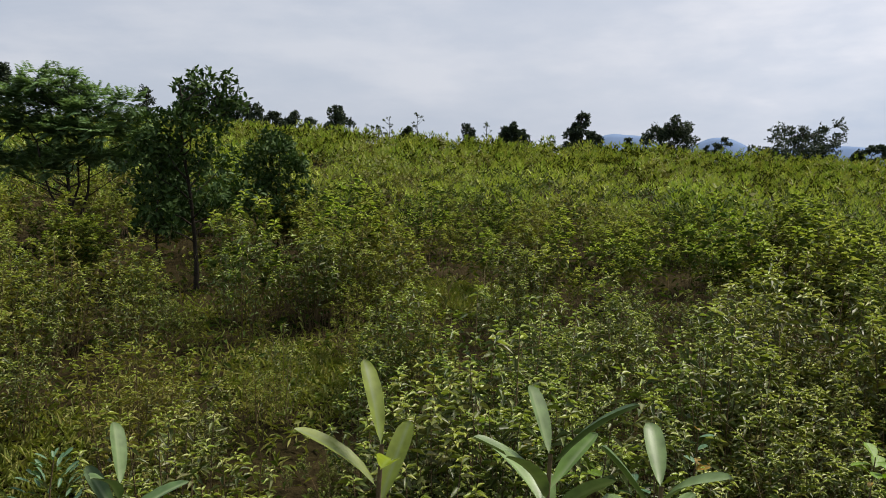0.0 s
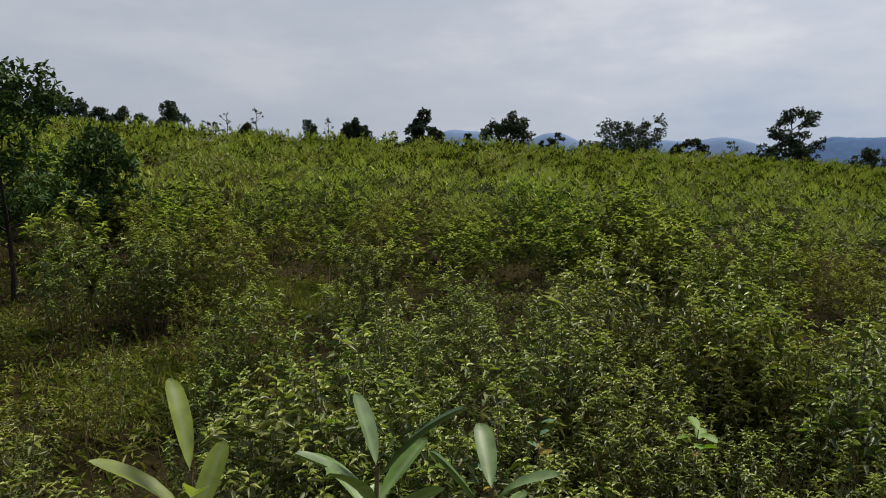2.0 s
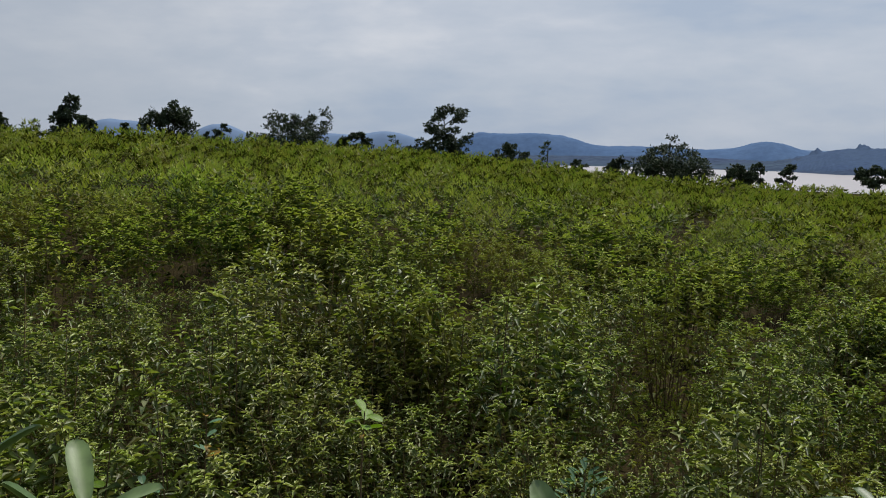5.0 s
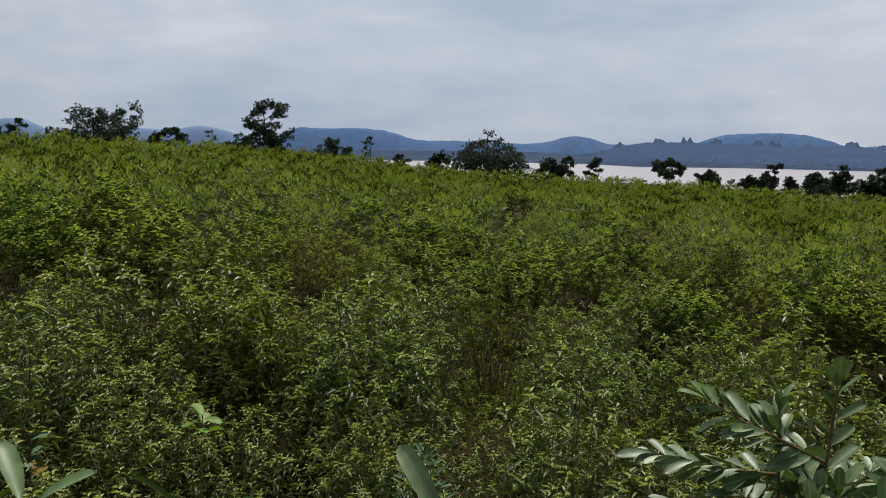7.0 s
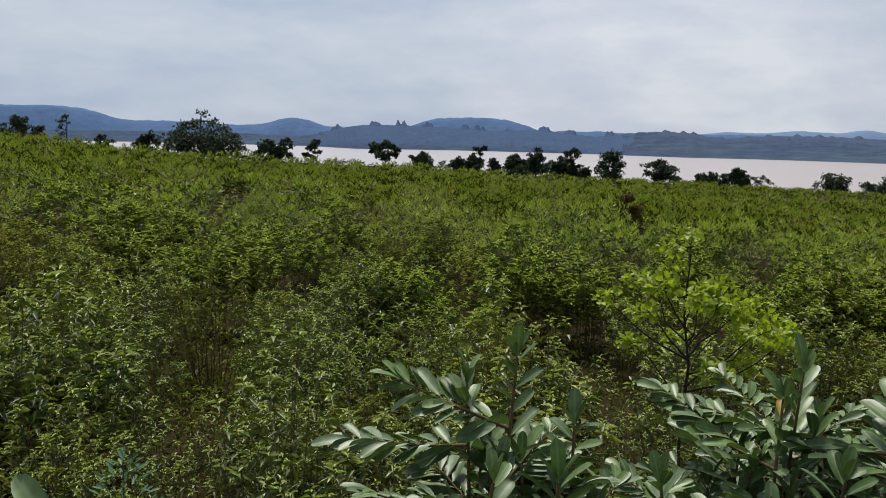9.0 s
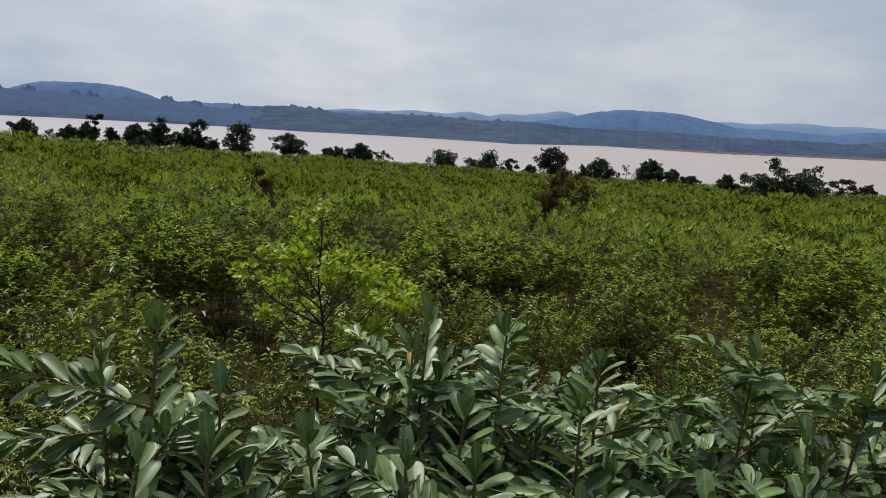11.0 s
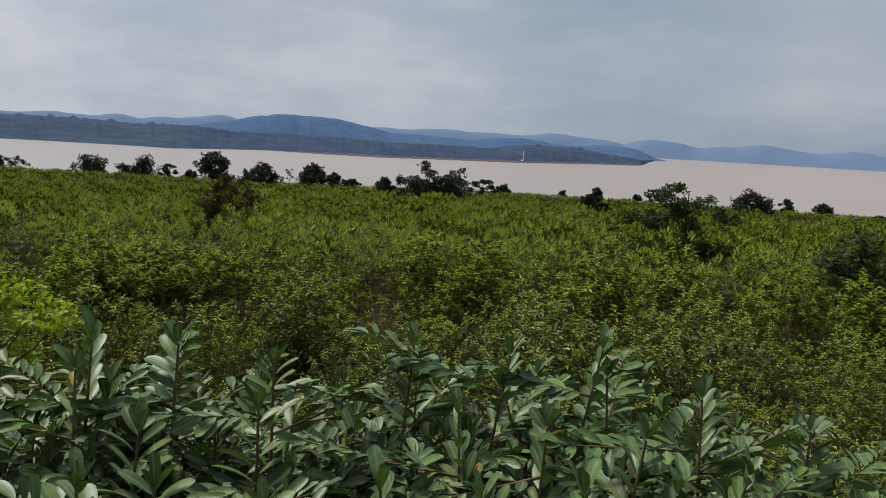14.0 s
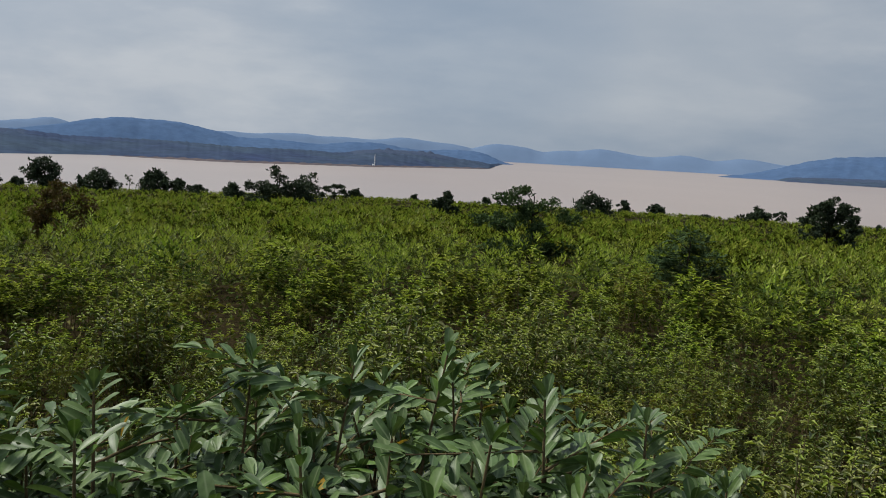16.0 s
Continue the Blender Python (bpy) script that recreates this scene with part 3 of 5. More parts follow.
LOBES["cone"] = [(0, .93, .07), (-.12, .8, .1), (.14, .78, .1), (-.25, .62, .12), (.05, .62, .14), (.28, .6, .11), (-.38, .42, .11), (-.15, .42, .14), (.15, .4, .14), (.4, .42, .1), (-.42, .25, .09), (-.2, .22, .13), (.1, .2, .13), (.35, .25, .1)]
LOBES["low lime"] = [(.05, .80, .050), (.12, .805, .058), (.20, .78, .062), (.28, .76, .062), (.34, .72, .050), (.24, .715, .060), (.15, .74, .062), (.07, .75, .050), (.02, .83, .040), (-.10, .83, .045), (-.20, .82, .042),
                     (-.30, .79, .040), (-.16, .77, .040), (-.05, .86, .035), (0, .93, .030), (-.08, .90, .032), (-.20, .68, .040), (-.05, .66, .045), (.10, .66, .045), (.22, .64, .045)]
LOBES["plume"] = [(0, .94, .15), (.28, .96, .09), (-.28, .92, .09), (0, .80, .08), (0, .62, .10), (-.1, .42, .16), (.12, .25, .18), (-.05, .1, .18)]
LOBES["tall dark"] = [(.03, .96, .05), (.28, .95, .05), (.1, .92, .08), (.36, .92, .045), (-.16, .90, .045), (0, .85, .09), (.25, .86, .08), (.4, .83, .06), (-.11, .78, .09), (.22, .76, .07), (-.31, .74, .09), (0, .72, .10), (-.4, .65, .1), (-.17, .66, .11), (.17, .65, .05), (-.4, .55, .11), (-.23, .58, .1)]
LOBES["tall dark"] += [(.1, .57, .09), (.28, .57, .07), (-.37, .43, .11), (-.1, .45, .1), (.17, .46, .11), (.4, .45, .08), (0, .37, .09), (-.26, .36, .1), (.25, .38, .09)]
LOBES["low dark"] = [(0, .90, .10), (-.15, .80, .14), (.2, .80, .12), (-.35, .68, .13), (0, .68, .18), (.38, .70, .11), (-.3, .50, .16), (.12, .50, .18), (.46, .50, .08), (-.2, .33, .16), (.2, .35, .16), (0, .22, .14), (-.5, .4, .07)]
LOBES["feathered"] = [(-.17, .96, .05), (0, .96, .05), (-.15, .89, .09), (.02, .9, .09), (.19, .86, .08), (.35, .82, .07), (-.25, .84, .1), (-.38, .83, .08), (-.06, .8, .13), (.13, .77, .12), (.33, .72, .1), (-.36, .71, .11)]
LOBES["feathered"] += [(-.21, .68, .13), (-.02, .66, .14), (.19, .65, .12), (.38, .62, .1), (.5, .64, .06), (-.44, .51, .09), (-.17, .51, .12), (.06, .52, .12), (.27, .51, .11), (-.33, .46, .09), (.42, .48, .09), (-.1, .45, .09)]


def fronds(rng, centres, radii, count, length, flat):
    """Drooping compound leaves: a row of leaflets on both sides of a rachis."""
    k = rng.choice(len(centres), count, p=radii ** 2 / (radii ** 2).sum())
    d = unit(rng.normal(0, 1, (count, 3)) * np.array([1, 1, flat]))
    pos = centres[k] + d * radii[k][:, None] * rng.uniform(0.2, 0.8, (count, 1)) * np.array([1, 1, flat])
    way = unit(d * 0.9 + rng.normal(0, 0.35, (count, 3)) + np.array([0, 0, 0.60]))
    side = unit(np.cross(way, np.array([0, 0, 1.0])) + 1e-4)
    out_v = []
    for i in range(7):
        t = (i + 0.6) / 7
        p = pos + way * length * t - np.array([0, 0, 1.0]) * length * 0.18 * t * t
        for sg in (-1, 1):
            lw = way * 0.65 + side * sg + np.array([0, 0, -0.25])
            L = length * 0.50 * rng.uniform(0.8, 1.15, count) * (1.1 - 0.5 * t)
            out_v.append(leaf_verts(p, lw, np.array([0, 0, 1.0]) + rng.normal(0, 0.2, (count, 3)), L, L * 0.50, 0.1, 0.1))
    return np.concatenate(out_v)


def crown_profile(kind, u):
    """Half width of the crown, as a share of the whole, at u from its bottom to its top."""
    if kind in ("umbrella", "feather"):
        return 0.45 + 0.55 * math.sin(math.pi * min(1.0, 0.2 + 0.62 * u)) if u < 0.9 else 0.55
    if kind == "dark":
        return np.interp(u, [0, 0.15, 0.5, 0.62, 0.85, 1.0], [0.6, 1.0, 0.95, 0.55, 0.45, 0.15])
    if kind in ("open", "sparse", "bare"):
        return np.interp(u, [0, 0.25, 0.55, 0.8, 1.0], [0.75, 1.0, 0.85, 0.75, 0.3])
    return math.sqrt(max(0.06, 1 - (1.9 * u - 0.88) ** 2)) if u < 0.98 else 0.25


crown_of = {}


def make_tree(kind, az, r, top_angle, spread, seed, shape=""):
    """A tree by heading, distance, angle of its top over eye level and angle of its width."""
    low, clumps, clump_size, flat, ratio, cover, name, label, cat, mat = TREE_KINDS[kind]
    rng = np.random.default_rng(seed)
    h = EYE + r * math.tan(radians(top_angle)) - float(ground_z(az, r))
    wd = r * radians(spread)
    root = new(name)
    root.location = polar(np.array(az), np.array(r), float(ground_z(az, r)) - 0.05).tolist()
    tagged(root, label, cat, "trees scattered over the field" if cat == "tree" else "")
    lean = rng.normal(0, 0.04, 2) * h
    top = np.array([lean[0], lean[1], h * 0.90])
    tr = max(0.018, 0.016 * h + 0.005 * wd) * (0.6 if kind in ("dark", "feather") else 1.0) if kind != "lime" else 0.02
    trunk = limb_path(np.zeros(3), top, rng, n=8, wob=0.014)
    wood = [tube(trunk, np.linspace(tr, tr * 0.25, 8) * np.array([1.35, 1.05, 1, 1, 1, 1, 1, 1]), 7)]
    if kind == "feather":
        for j in range(3):
            a = rng.uniform(0, 2 * np.pi)
            end = np.array([math.sin(a) * wd * 0.25, math.cos(a) * wd * 0.25, h * 0.72])
            wood.append(tube(limb_path(trunk[1], end, rng, 0.04, 6, 0.02), np.linspace(tr * 0.7, tr * 0.2, 6), 6))
    across = np.array([math.cos(math.radians(az)), -math.sin(math.radians(az)), 0.0])
    along = np.array([math.sin(math.radians(az)), math.cos(math.radians(az)), 0.0])
    mat = G_MIDTREE if kind == "open" and r < 50 else mat
    flat = 0.68 if shape and r > 60 else flat
    lobed = kind not in ("feather", "fern", "lime")
    # lobes of leaves on the ends of uneven boughs, with free sky between them
    boughs = rng.uniform(0, 2 * np.pi, 7 if kind in ("open", "umbrella", "sparse") else 11)
    squash = rng.uniform(0.75, 1.2, 2)
    lobes = []
    for dx, zz, size in LOBES.get(shape, []):
        lobes.append((across * dx * wd + along * rng.uniform(-0.3, 0.3) * wd + np.array([0, 0, zz * h]), size * wd * (1.75 if kind == "dark" or shape == "pair" else 1.62 if r > 60 else 1.45)))
    for i in range(0 if lobes else clumps):
        u = (i + rng.random()) / clumps
        zz = low + (0.96 - low) * u
        half = wd * 0.5 * crown_profile(kind, u)
        a = boughs[rng.integers(len(boughs))] + rng.normal(0, 0.28)
        rad = wd * clump_size * rng.uniform(0.60, 1.30)
        d = max(0.0, half * math.sqrt(rng.uniform(0.08, 1.0)) * rng.uniform(0.9, 1.25) - rad * 0.25)
        lobes.append((np.array([math.sin(a) * d * squash[0], math.cos(a) * d * squash[1], zz * h - rad * flat * 0.5]) + np.append(lean, 0) * zz, rad))
    lobes[0] = (top + np.array([0, 0, h * 0.02]), lobes[0][1] * 0.7) if not shape else lobes[0]
    centres, radii = [], []
    for i, (at, rad) in enumerate(lobes):
        d = math.hypot(at[0], at[1])
        k = max(0.14, at[2] / h - 0.08 - 0.30 * d / max(h, 0.1))
        s = np.array([np.interp(k * h, trunk[:, 2], trunk[:, j]) for j in range(3)])
        wood.append(tube(limb_path(s, at, rng, 0.05, 4, 0.05), np.linspace(tr * 0.42, tr * 0.10, 4), 4))
        if not lobed:
            centres.append(at)
            radii.append(rad)
            continue
        for j in range(13):
            e = unit(rng.normal(0, 1, 3)) * rad * rng.uniform(0.30, 1.40) * np.array([1, 1, flat])
            centres.append(at + e)
            radii.append(rad * rng.uniform(0.16, 0.54))
            if j < 2:
                wood.append(tube(np.stack([at, at + e * 0.5, at + e]), np.array([0.12, 0.09, 0.05]) * tr, 3))
    centres, radii = np.array(centres), np.array(radii)
    leaf = float(np.clip(r * 0.0021, 0.10, 0.8))
    far = r > 60
    if kind == "lime":
        leaf = 0.050
    area = math.pi * (radii ** 2).sum()
    wanted = area * cover / (0.5 * ratio * leaf ** 2) * (2.8 if shape and r < 50 else 1.7 if shape else 0.95)
    count = int(np.clip(wanted, 200, (9500 if shape else 4600) if r < 200 else 3600))
    leaf *= min(1.35, math.sqrt(max(1.0, wanted / count)))
    if kind in ("feather", "fern"):
        v = fronds(rng, centres, radii, 1500 if kind == "feather" else 620, 0.30, flat)
    elif kind == "lime":
        v = leaf_cloud(rng, centres, radii, 950, leaf, ratio, flat, 0.0, shape=round_leaf_verts)
        crown_of[kind] = (root, centres, radii)
    elif kind == "dark":
        v = leaf_cloud(rng, centres, radii, 4200, 0.105, 0.46, flat, 0.15, shape=round_leaf_verts)
    else:
        v = leaf_cloud(rng, centres, radii, count, leaf, ratio * (1.25 if far else 1.0), flat, 0.25, shape=small_leaf_verts if far else leaf_verts)
    if r < 50:
        part("trunk", sheet("trunk", *wood[0], BARK, True), root)
        for tv, tf in wood[1:]:
            part("limb", sheet("limb", tv, tf, BARK, True), root)
    else:
        tv, tf = join(wood)
        part("trunk", sheet("trunk", tv, tf, BARK, True), root, "dark trunk and limbs")
    part("crown", sheet("crown", v, {6: round_leaf_faces, 4: leaf_faces, 3: small_leaf_faces}[v.shape[1]](len(v)), mat), root)
    return root


FIELD_TREES = [  # kind, heading, distance, angle of the top, angle of the width, shape
    ("feather", -25.0, 18, 5.75, 10.2, "feathered"), ("dark", -17.2, 14, 6.35, 7.2, "tall dark"), ("dark", -11.8, 17, 2.6, 4.2, "low dark"), ("dark", -19.6, 15.2, 1.3, 5.0, ""),
    ("back", -15.6, 119, 4.25, 2.6, ""), ("back", -14.4, 120, 3.85, 2.4, ""), ("back", -13.2, 121, 3.50, 2.2, ""), ("back", -12.0, 121, 3.20, 2.0, ""), ("back", -10.8, 122, 3.05, 1.9, ""), ("back", -17.2, 119, 4.5, 2.4, ""),
    ("back", -28.3, 110, 5.6, 2.4, ""), ("back", -20.1, 115, 4.75, 1.5, ""), ("back", -24.5, 118, 4.6, 2.6, ""), ("back", -9.6, 120, 2.85, 1.6, ""),
]
FIELD_TREES += [
    ("round", -7.7, 98, 3.78, 2.4, ""), ("sparse", -5.6, 100, 2.55, 1.1, ""), ("sparse", -4.7, 100, 2.45, 1.1, ""), ("sparse", -3.95, 98, 3.16, 1.05, ""), ("bare", -1.97, 90, 3.40, 1.7, ""), ("round", -2.55, 100, 2.25, 1.4, ""),
    ("round", 1.53, 105, 2.70, 1.4, ""), ("sparse", 2.88, 105, 2.90, 1.0, ""), ("round", 4.71, 105, 2.60, 2.4, "cone"), ("sparse", 7.36, 102, 1.99, 0.85, ""), ("open", 9.45, 102, 3.55, 2.4, "spire"),
]
FIELD_TREES += [
    ("round", 10.79, 112, 1.55, 0.65, ""), ("open", 12.76, 112, 1.75, 1.35, ""), ("umbrella", 15.44, 105, 2.95, 3.2, "dome"), ("round", 17.78, 112, 1.35, 0.45, ""), ("open", 18.75, 112, 1.92, 1.35, ""),
    ("sparse", 20.4, 115, 1.35, 0.8, ""), ("umbrella", 23.72, 105, 3.0, 5.3, "windswept"), ("umbrella", 27.7, 125, 1.36, 2.2, ""), ("sparse", 30.7, 115, 1.35, 1.3, ""), ("open", 34.0, 112, 3.35, 3.9, "flag"), ("round", 38.7, 135, 0.66, 2.2, ""),
    ("sparse", 41.27, 135, 1.02, 1.7, ""), ("open", 43.5, 150, -0.32, 1.6, ""),
]
FIELD_TREES += [
    ("round", 46.3, 165, -0.17, 1.5, ""), ("round", 49.5, 160, 1.30, 5.7, "massed"), ("round", 53.95, 190, -0.62, 1.8, ""), ("open", 55.5, 195, -0.40, 1.6, ""), ("open", 57.3, 200, -0.50, 1.8, ""), ("umbrella", 62.1, 235, -0.69, 2.5, ""),
    ("round", 64.64, 240, -1.42, 1.6, ""), ("sparse", 66.3, 260, -1.88, 1.0, ""), ("palm", 68.78, 129, -0.87, 1.15, "plume"), ("round", 68.2, 270, -1.53, 1.6, ""), ("round", 67.2, 270, -1.78, 1.3, ""), ("round", 69.64, 270, -1.67, 1.1, ""), ("round", 71.24, 290, -1.46, 1.6, ""),
]
FIELD_TREES += [
    ("open", 72.7, 300, -0.98, 1.8, "spire"), ("round", 71.46, 200, -2.34, 1.5, ""), ("round", 74.5, 310, -1.52, 1.9, ""), ("open", 75.05, 312, -0.91, 1.6, "flag"), ("round", 76.06, 300, -2.25, 0.95, ""), ("round", 78.0, 350, -1.08, 2.5, ""),
    ("open", 80.9, 350, -1.70, 3.0, ""), ("round", 84.4, 430, -2.44, 1.7, ""), ("open", 86.1, 430, -2.25, 1.6, "dome"), ("sparse", 87.8, 430, -2.45, 1.8, ""), ("round", 91.64, 478, -2.29, 2.3, ""), ("round", 95.1, 470, -2.39, 2.5, ""), ("open", 96.87, 465, -2.58, 1.2, ""),
]
FIELD_TREES += [
    ("round", 98.13, 465, -2.99, 0.9, ""), ("round", 99.75, 365, -1.77, 2.7, ""), ("umbrella", 102.8, 348, -2.28, 2.4, "tiered"), ("sparse", 104.8, 450, -2.50, 0.85, ""), ("round", 106.4, 344, -2.15, 1.9, "cone"), ("round", 107.85, 344, -2.70, 1.25, ""), ("open", 109.05, 386, -3.07, 1.45, ""),
    ("round", 111.5, 205, -2.95, 1.55, ""), ("open", 114.5, 144, -1.69, 4.8, "grove"), ("open", 118.4, 274, -2.56, 1.8, ""), ("round", 119.85, 470, -2.92, 0.85, ""), ("round", 124.07, 470, -3.04, 0.65, ""), ("open", 126.2, 115, -2.73, 1.8, "spire"),
]
FIELD_TREES += [
    ("round", 129.0, 470, -2.97, 0.7, ""), ("open", 132.4, 37, -1.95, 7.2, "pair"), ("round", 136.5, 272, -2.31, 2.75, ""), ("open", 138.83, 410, -2.55, 1.45, ""), ("round", 140.8, 480, -2.69, 1.05, ""), ("open", 144.2, 372, -3.13, 0.85, ""),
    ("sparse", 146.2, 430, -3.05, 0.35, ""), ("round", 147.47, 355, -2.58, 1.7, ""), ("umbrella", 148.86, 349, -2.60, 0.75, ""), ("fern", 143.2, 29, -3.95, 5.6, "cone"), ("umbrella", 151.76, 84, -1.75, 3.5, "parasol"), ("open", 150.1, 92, -3.52, 1.0, ""), ("round", 154.55, 432, -3.01, 0.45, ""),
]
FIELD_TREES += [("brown", 101.0, 40, -2.95, 3.6, ""), ("brown", 99.9, 40.5, -3.5, 2.4, ""), ("brown", 79.3, 34, -3.7, 2.6, ""), ("lime", 84.0, 5.6, -4.2, 18.0, "low lime")]
for i, (kind, az, r, top_angle, spread, shape) in enumerate(FIELD_TREES):
    make_tree(kind, az, r, top_angle, spread, 100 + i, shape)

# a white mast on the far point
mast = new("mast")
mast.location = polar(np.array(121.1), np.array(1386.0), LAKE + 2.5).tolist()
tagged(mast, "slim white navigation mast on the far bank", "mast")
v, f = tube([(0, 0, 0), (0, 0, 6), (0, 0, 13), (0, 0, 19)], [0.8, 0.7, 0.6, 0.5], 8)
part("pole", sheet("pole", v, f, WHITE, True), mast)
v, f = tube([(3.2, 0, 0), (3.2, 0, 1.2), (3.2, 0, 2.2), (3.2, 0, 2.4)], [2.4, 2.4, 2.2, 0.1], 8)
part("hut", sheet("hut", v, f, WHITE), mast)

# ---- the weeds of the field ----


def weed_template(rng, shoots, pairs, tips, leaf, height, radius, lift=0.0, ratio=0.34, bare=0.30, stems=True):
    """One bushy weed: upright shoots, bare and brown below, with opposite leaves above and a tuft of young leaves at each tip.
    Returns leaf vertices, a flag for young leaves, and stem vertices and faces."""
    P, D, N, L, Y, wood = [], [], [], [], [], []
    for s in range(shoots):
        a = s * 2.399 + rng.normal(0, 0.3)
        q = math.sqrt((s + 0.5) / shoots)
        d = radius * q * rng.uniform(0.85, 1.15)
        top = height * (1.0 - 0.30 * q ** 2.0) * rng.uniform(0.62, 1.18)
        base = np.array([math.sin(a), math.cos(a), 0]) * d * 0.45
        end = np.array([math.sin(a) * d, math.cos(a) * d, top])
        path = limb_path(base, end, rng, -0.03, 5, 0.025)
        if stems and s % 2 == 0:
            wood.append(tube(path[::2], np.array([0.0050, 0.0040, 0.0022]), 3))
        lay = np.linspace(0, 1, 5)
        for i in range(pairs):
            t = 0.97 - (0.97 - bare) * ((i + rng.uniform(0.2, 0.9)) / pairs) ** 1.45
            p = np.array([np.interp(t, lay, path[:, j]) for j in range(3)])
            ang = i * 1.57 + s + rng.normal(0, 0.3)
            for half in (0, math.pi):
                P.append(p)
                D.append((math.sin(ang + half), math.cos(ang + half), lift + rng.normal(0.15, 0.42)))
                N.append(np.array([0, 0, 1.0]) + rng.normal(0, 0.50, 3))
                L.append(leaf * rng.uniform(0.7, 1.3))
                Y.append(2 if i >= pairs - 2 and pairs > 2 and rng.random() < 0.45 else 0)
        for i in range(tips):
            ang = i * 2.399 + s * 1.3
            P.append(path[-1] - np.array([0, 0, 0.9 * leaf * i / tips]))
            D.append((math.sin(ang), math.cos(ang), lift + 0.75 - 0.55 * i / tips + rng.normal(0, 0.12)))
            N.append(np.array([0, 0, 1.0]) + rng.normal(0, 0.22, 3))
            L.append(leaf * rng.uniform(0.75, 1.0) * (0.65 + 0.40 * i / tips))
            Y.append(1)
    P, D, N, L = map(np.array, (P, D, N, L))
    return leaf_verts(P, D, N, L, L * ratio, 0.24, 0.45), np.array(Y), join(wood) if stems else None


def tuft_template(rng, heads, leaves, leaf, height, radius, tall, ratio=0.44, under=12):
    """A weed far off: a few bushy heads of uneven height, each a narrow dome of small leaves, young at the tip, with gaps between them."""
    P, D, N, L, Y = [], [], [], [], []
    for s in range(heads):
        a = s * 2.399 + rng.normal(0, 0.3)
        q = math.sqrt((s + 0.3) / heads)
        d = radius * q * rng.uniform(0.8, 1.2)
        top = height * rng.uniform(0.55, 1.15)
        wide = tall * rng.uniform(0.26, 0.36)
        end = np.array([math.sin(a) * d, math.cos(a) * d, top])
        for i in range(leaves):
            t = ((i + rng.random()) / leaves) ** 1.1
            ang = i * 2.399 + s
            out_d = np.array([math.sin(ang), math.cos(ang), 0.0])
            P.append(end - np.array([0, 0, (0.12 + 0.88 * t) * tall]) + out_d * wide * math.sqrt(t) * rng.uniform(0.4, 0.9))
            D.append(out_d * (0.45 + 0.45 * t) + np.array([0, 0, 1.0 - 0.75 * t + rng.normal(0, 0.18)]))
            N.append(out_d * 0.2 + np.array([0, 0, 1.0]) + rng.normal(0, 0.28, 3))
            L.append(leaf * rng.uniform(0.7, 1.3) * (0.75 + 0.5 * t))
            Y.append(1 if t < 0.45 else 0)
    # older leaves fill the foot of the plant, coloured dark as the shade in the gaps
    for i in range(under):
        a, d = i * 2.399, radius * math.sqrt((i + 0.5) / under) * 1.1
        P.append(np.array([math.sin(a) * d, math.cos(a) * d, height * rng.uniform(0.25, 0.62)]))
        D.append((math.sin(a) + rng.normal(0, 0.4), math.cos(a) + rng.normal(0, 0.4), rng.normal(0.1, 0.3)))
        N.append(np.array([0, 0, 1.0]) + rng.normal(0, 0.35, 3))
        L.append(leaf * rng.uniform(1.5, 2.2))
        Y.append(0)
    P, D, N, L = map(np.array, (P, D, N, L))
    return small_leaf_verts(P, D, N, L, L * ratio), np.array(Y), None


GRASSY = [(-0.3, 13.3, 0.8), (-8.8, 9.2, 0.6), (-27.5, 7.0, 0.5)]
LOW_FRONT = [(132.4, 37.0, 2.5, 10.0), (143.2, 29.0, 1.7, 7.0), (151.8, 84.0, 3.5, 26.0), (-17.0, 14.0, 0.7, 4.5)]
CLEARINGS = GRASSY + [(-16.6, 11.6, 0.5), (-16.7, 12.9, 0.6), (53.1, 9.6, 0.4), (52.0, 10.4, 0.4), (69.5, 11.0, 0.4), (15.8, 44.0, 1.4), (22.8, 24.5, 0.7), (79.4, 30.0, 0.9),
                      (132.2, 35.0, 1.5), (131.0, 33.6, 1.1), (133.6, 34.0, 1.1), (143.2, 27.4, 1.1)]


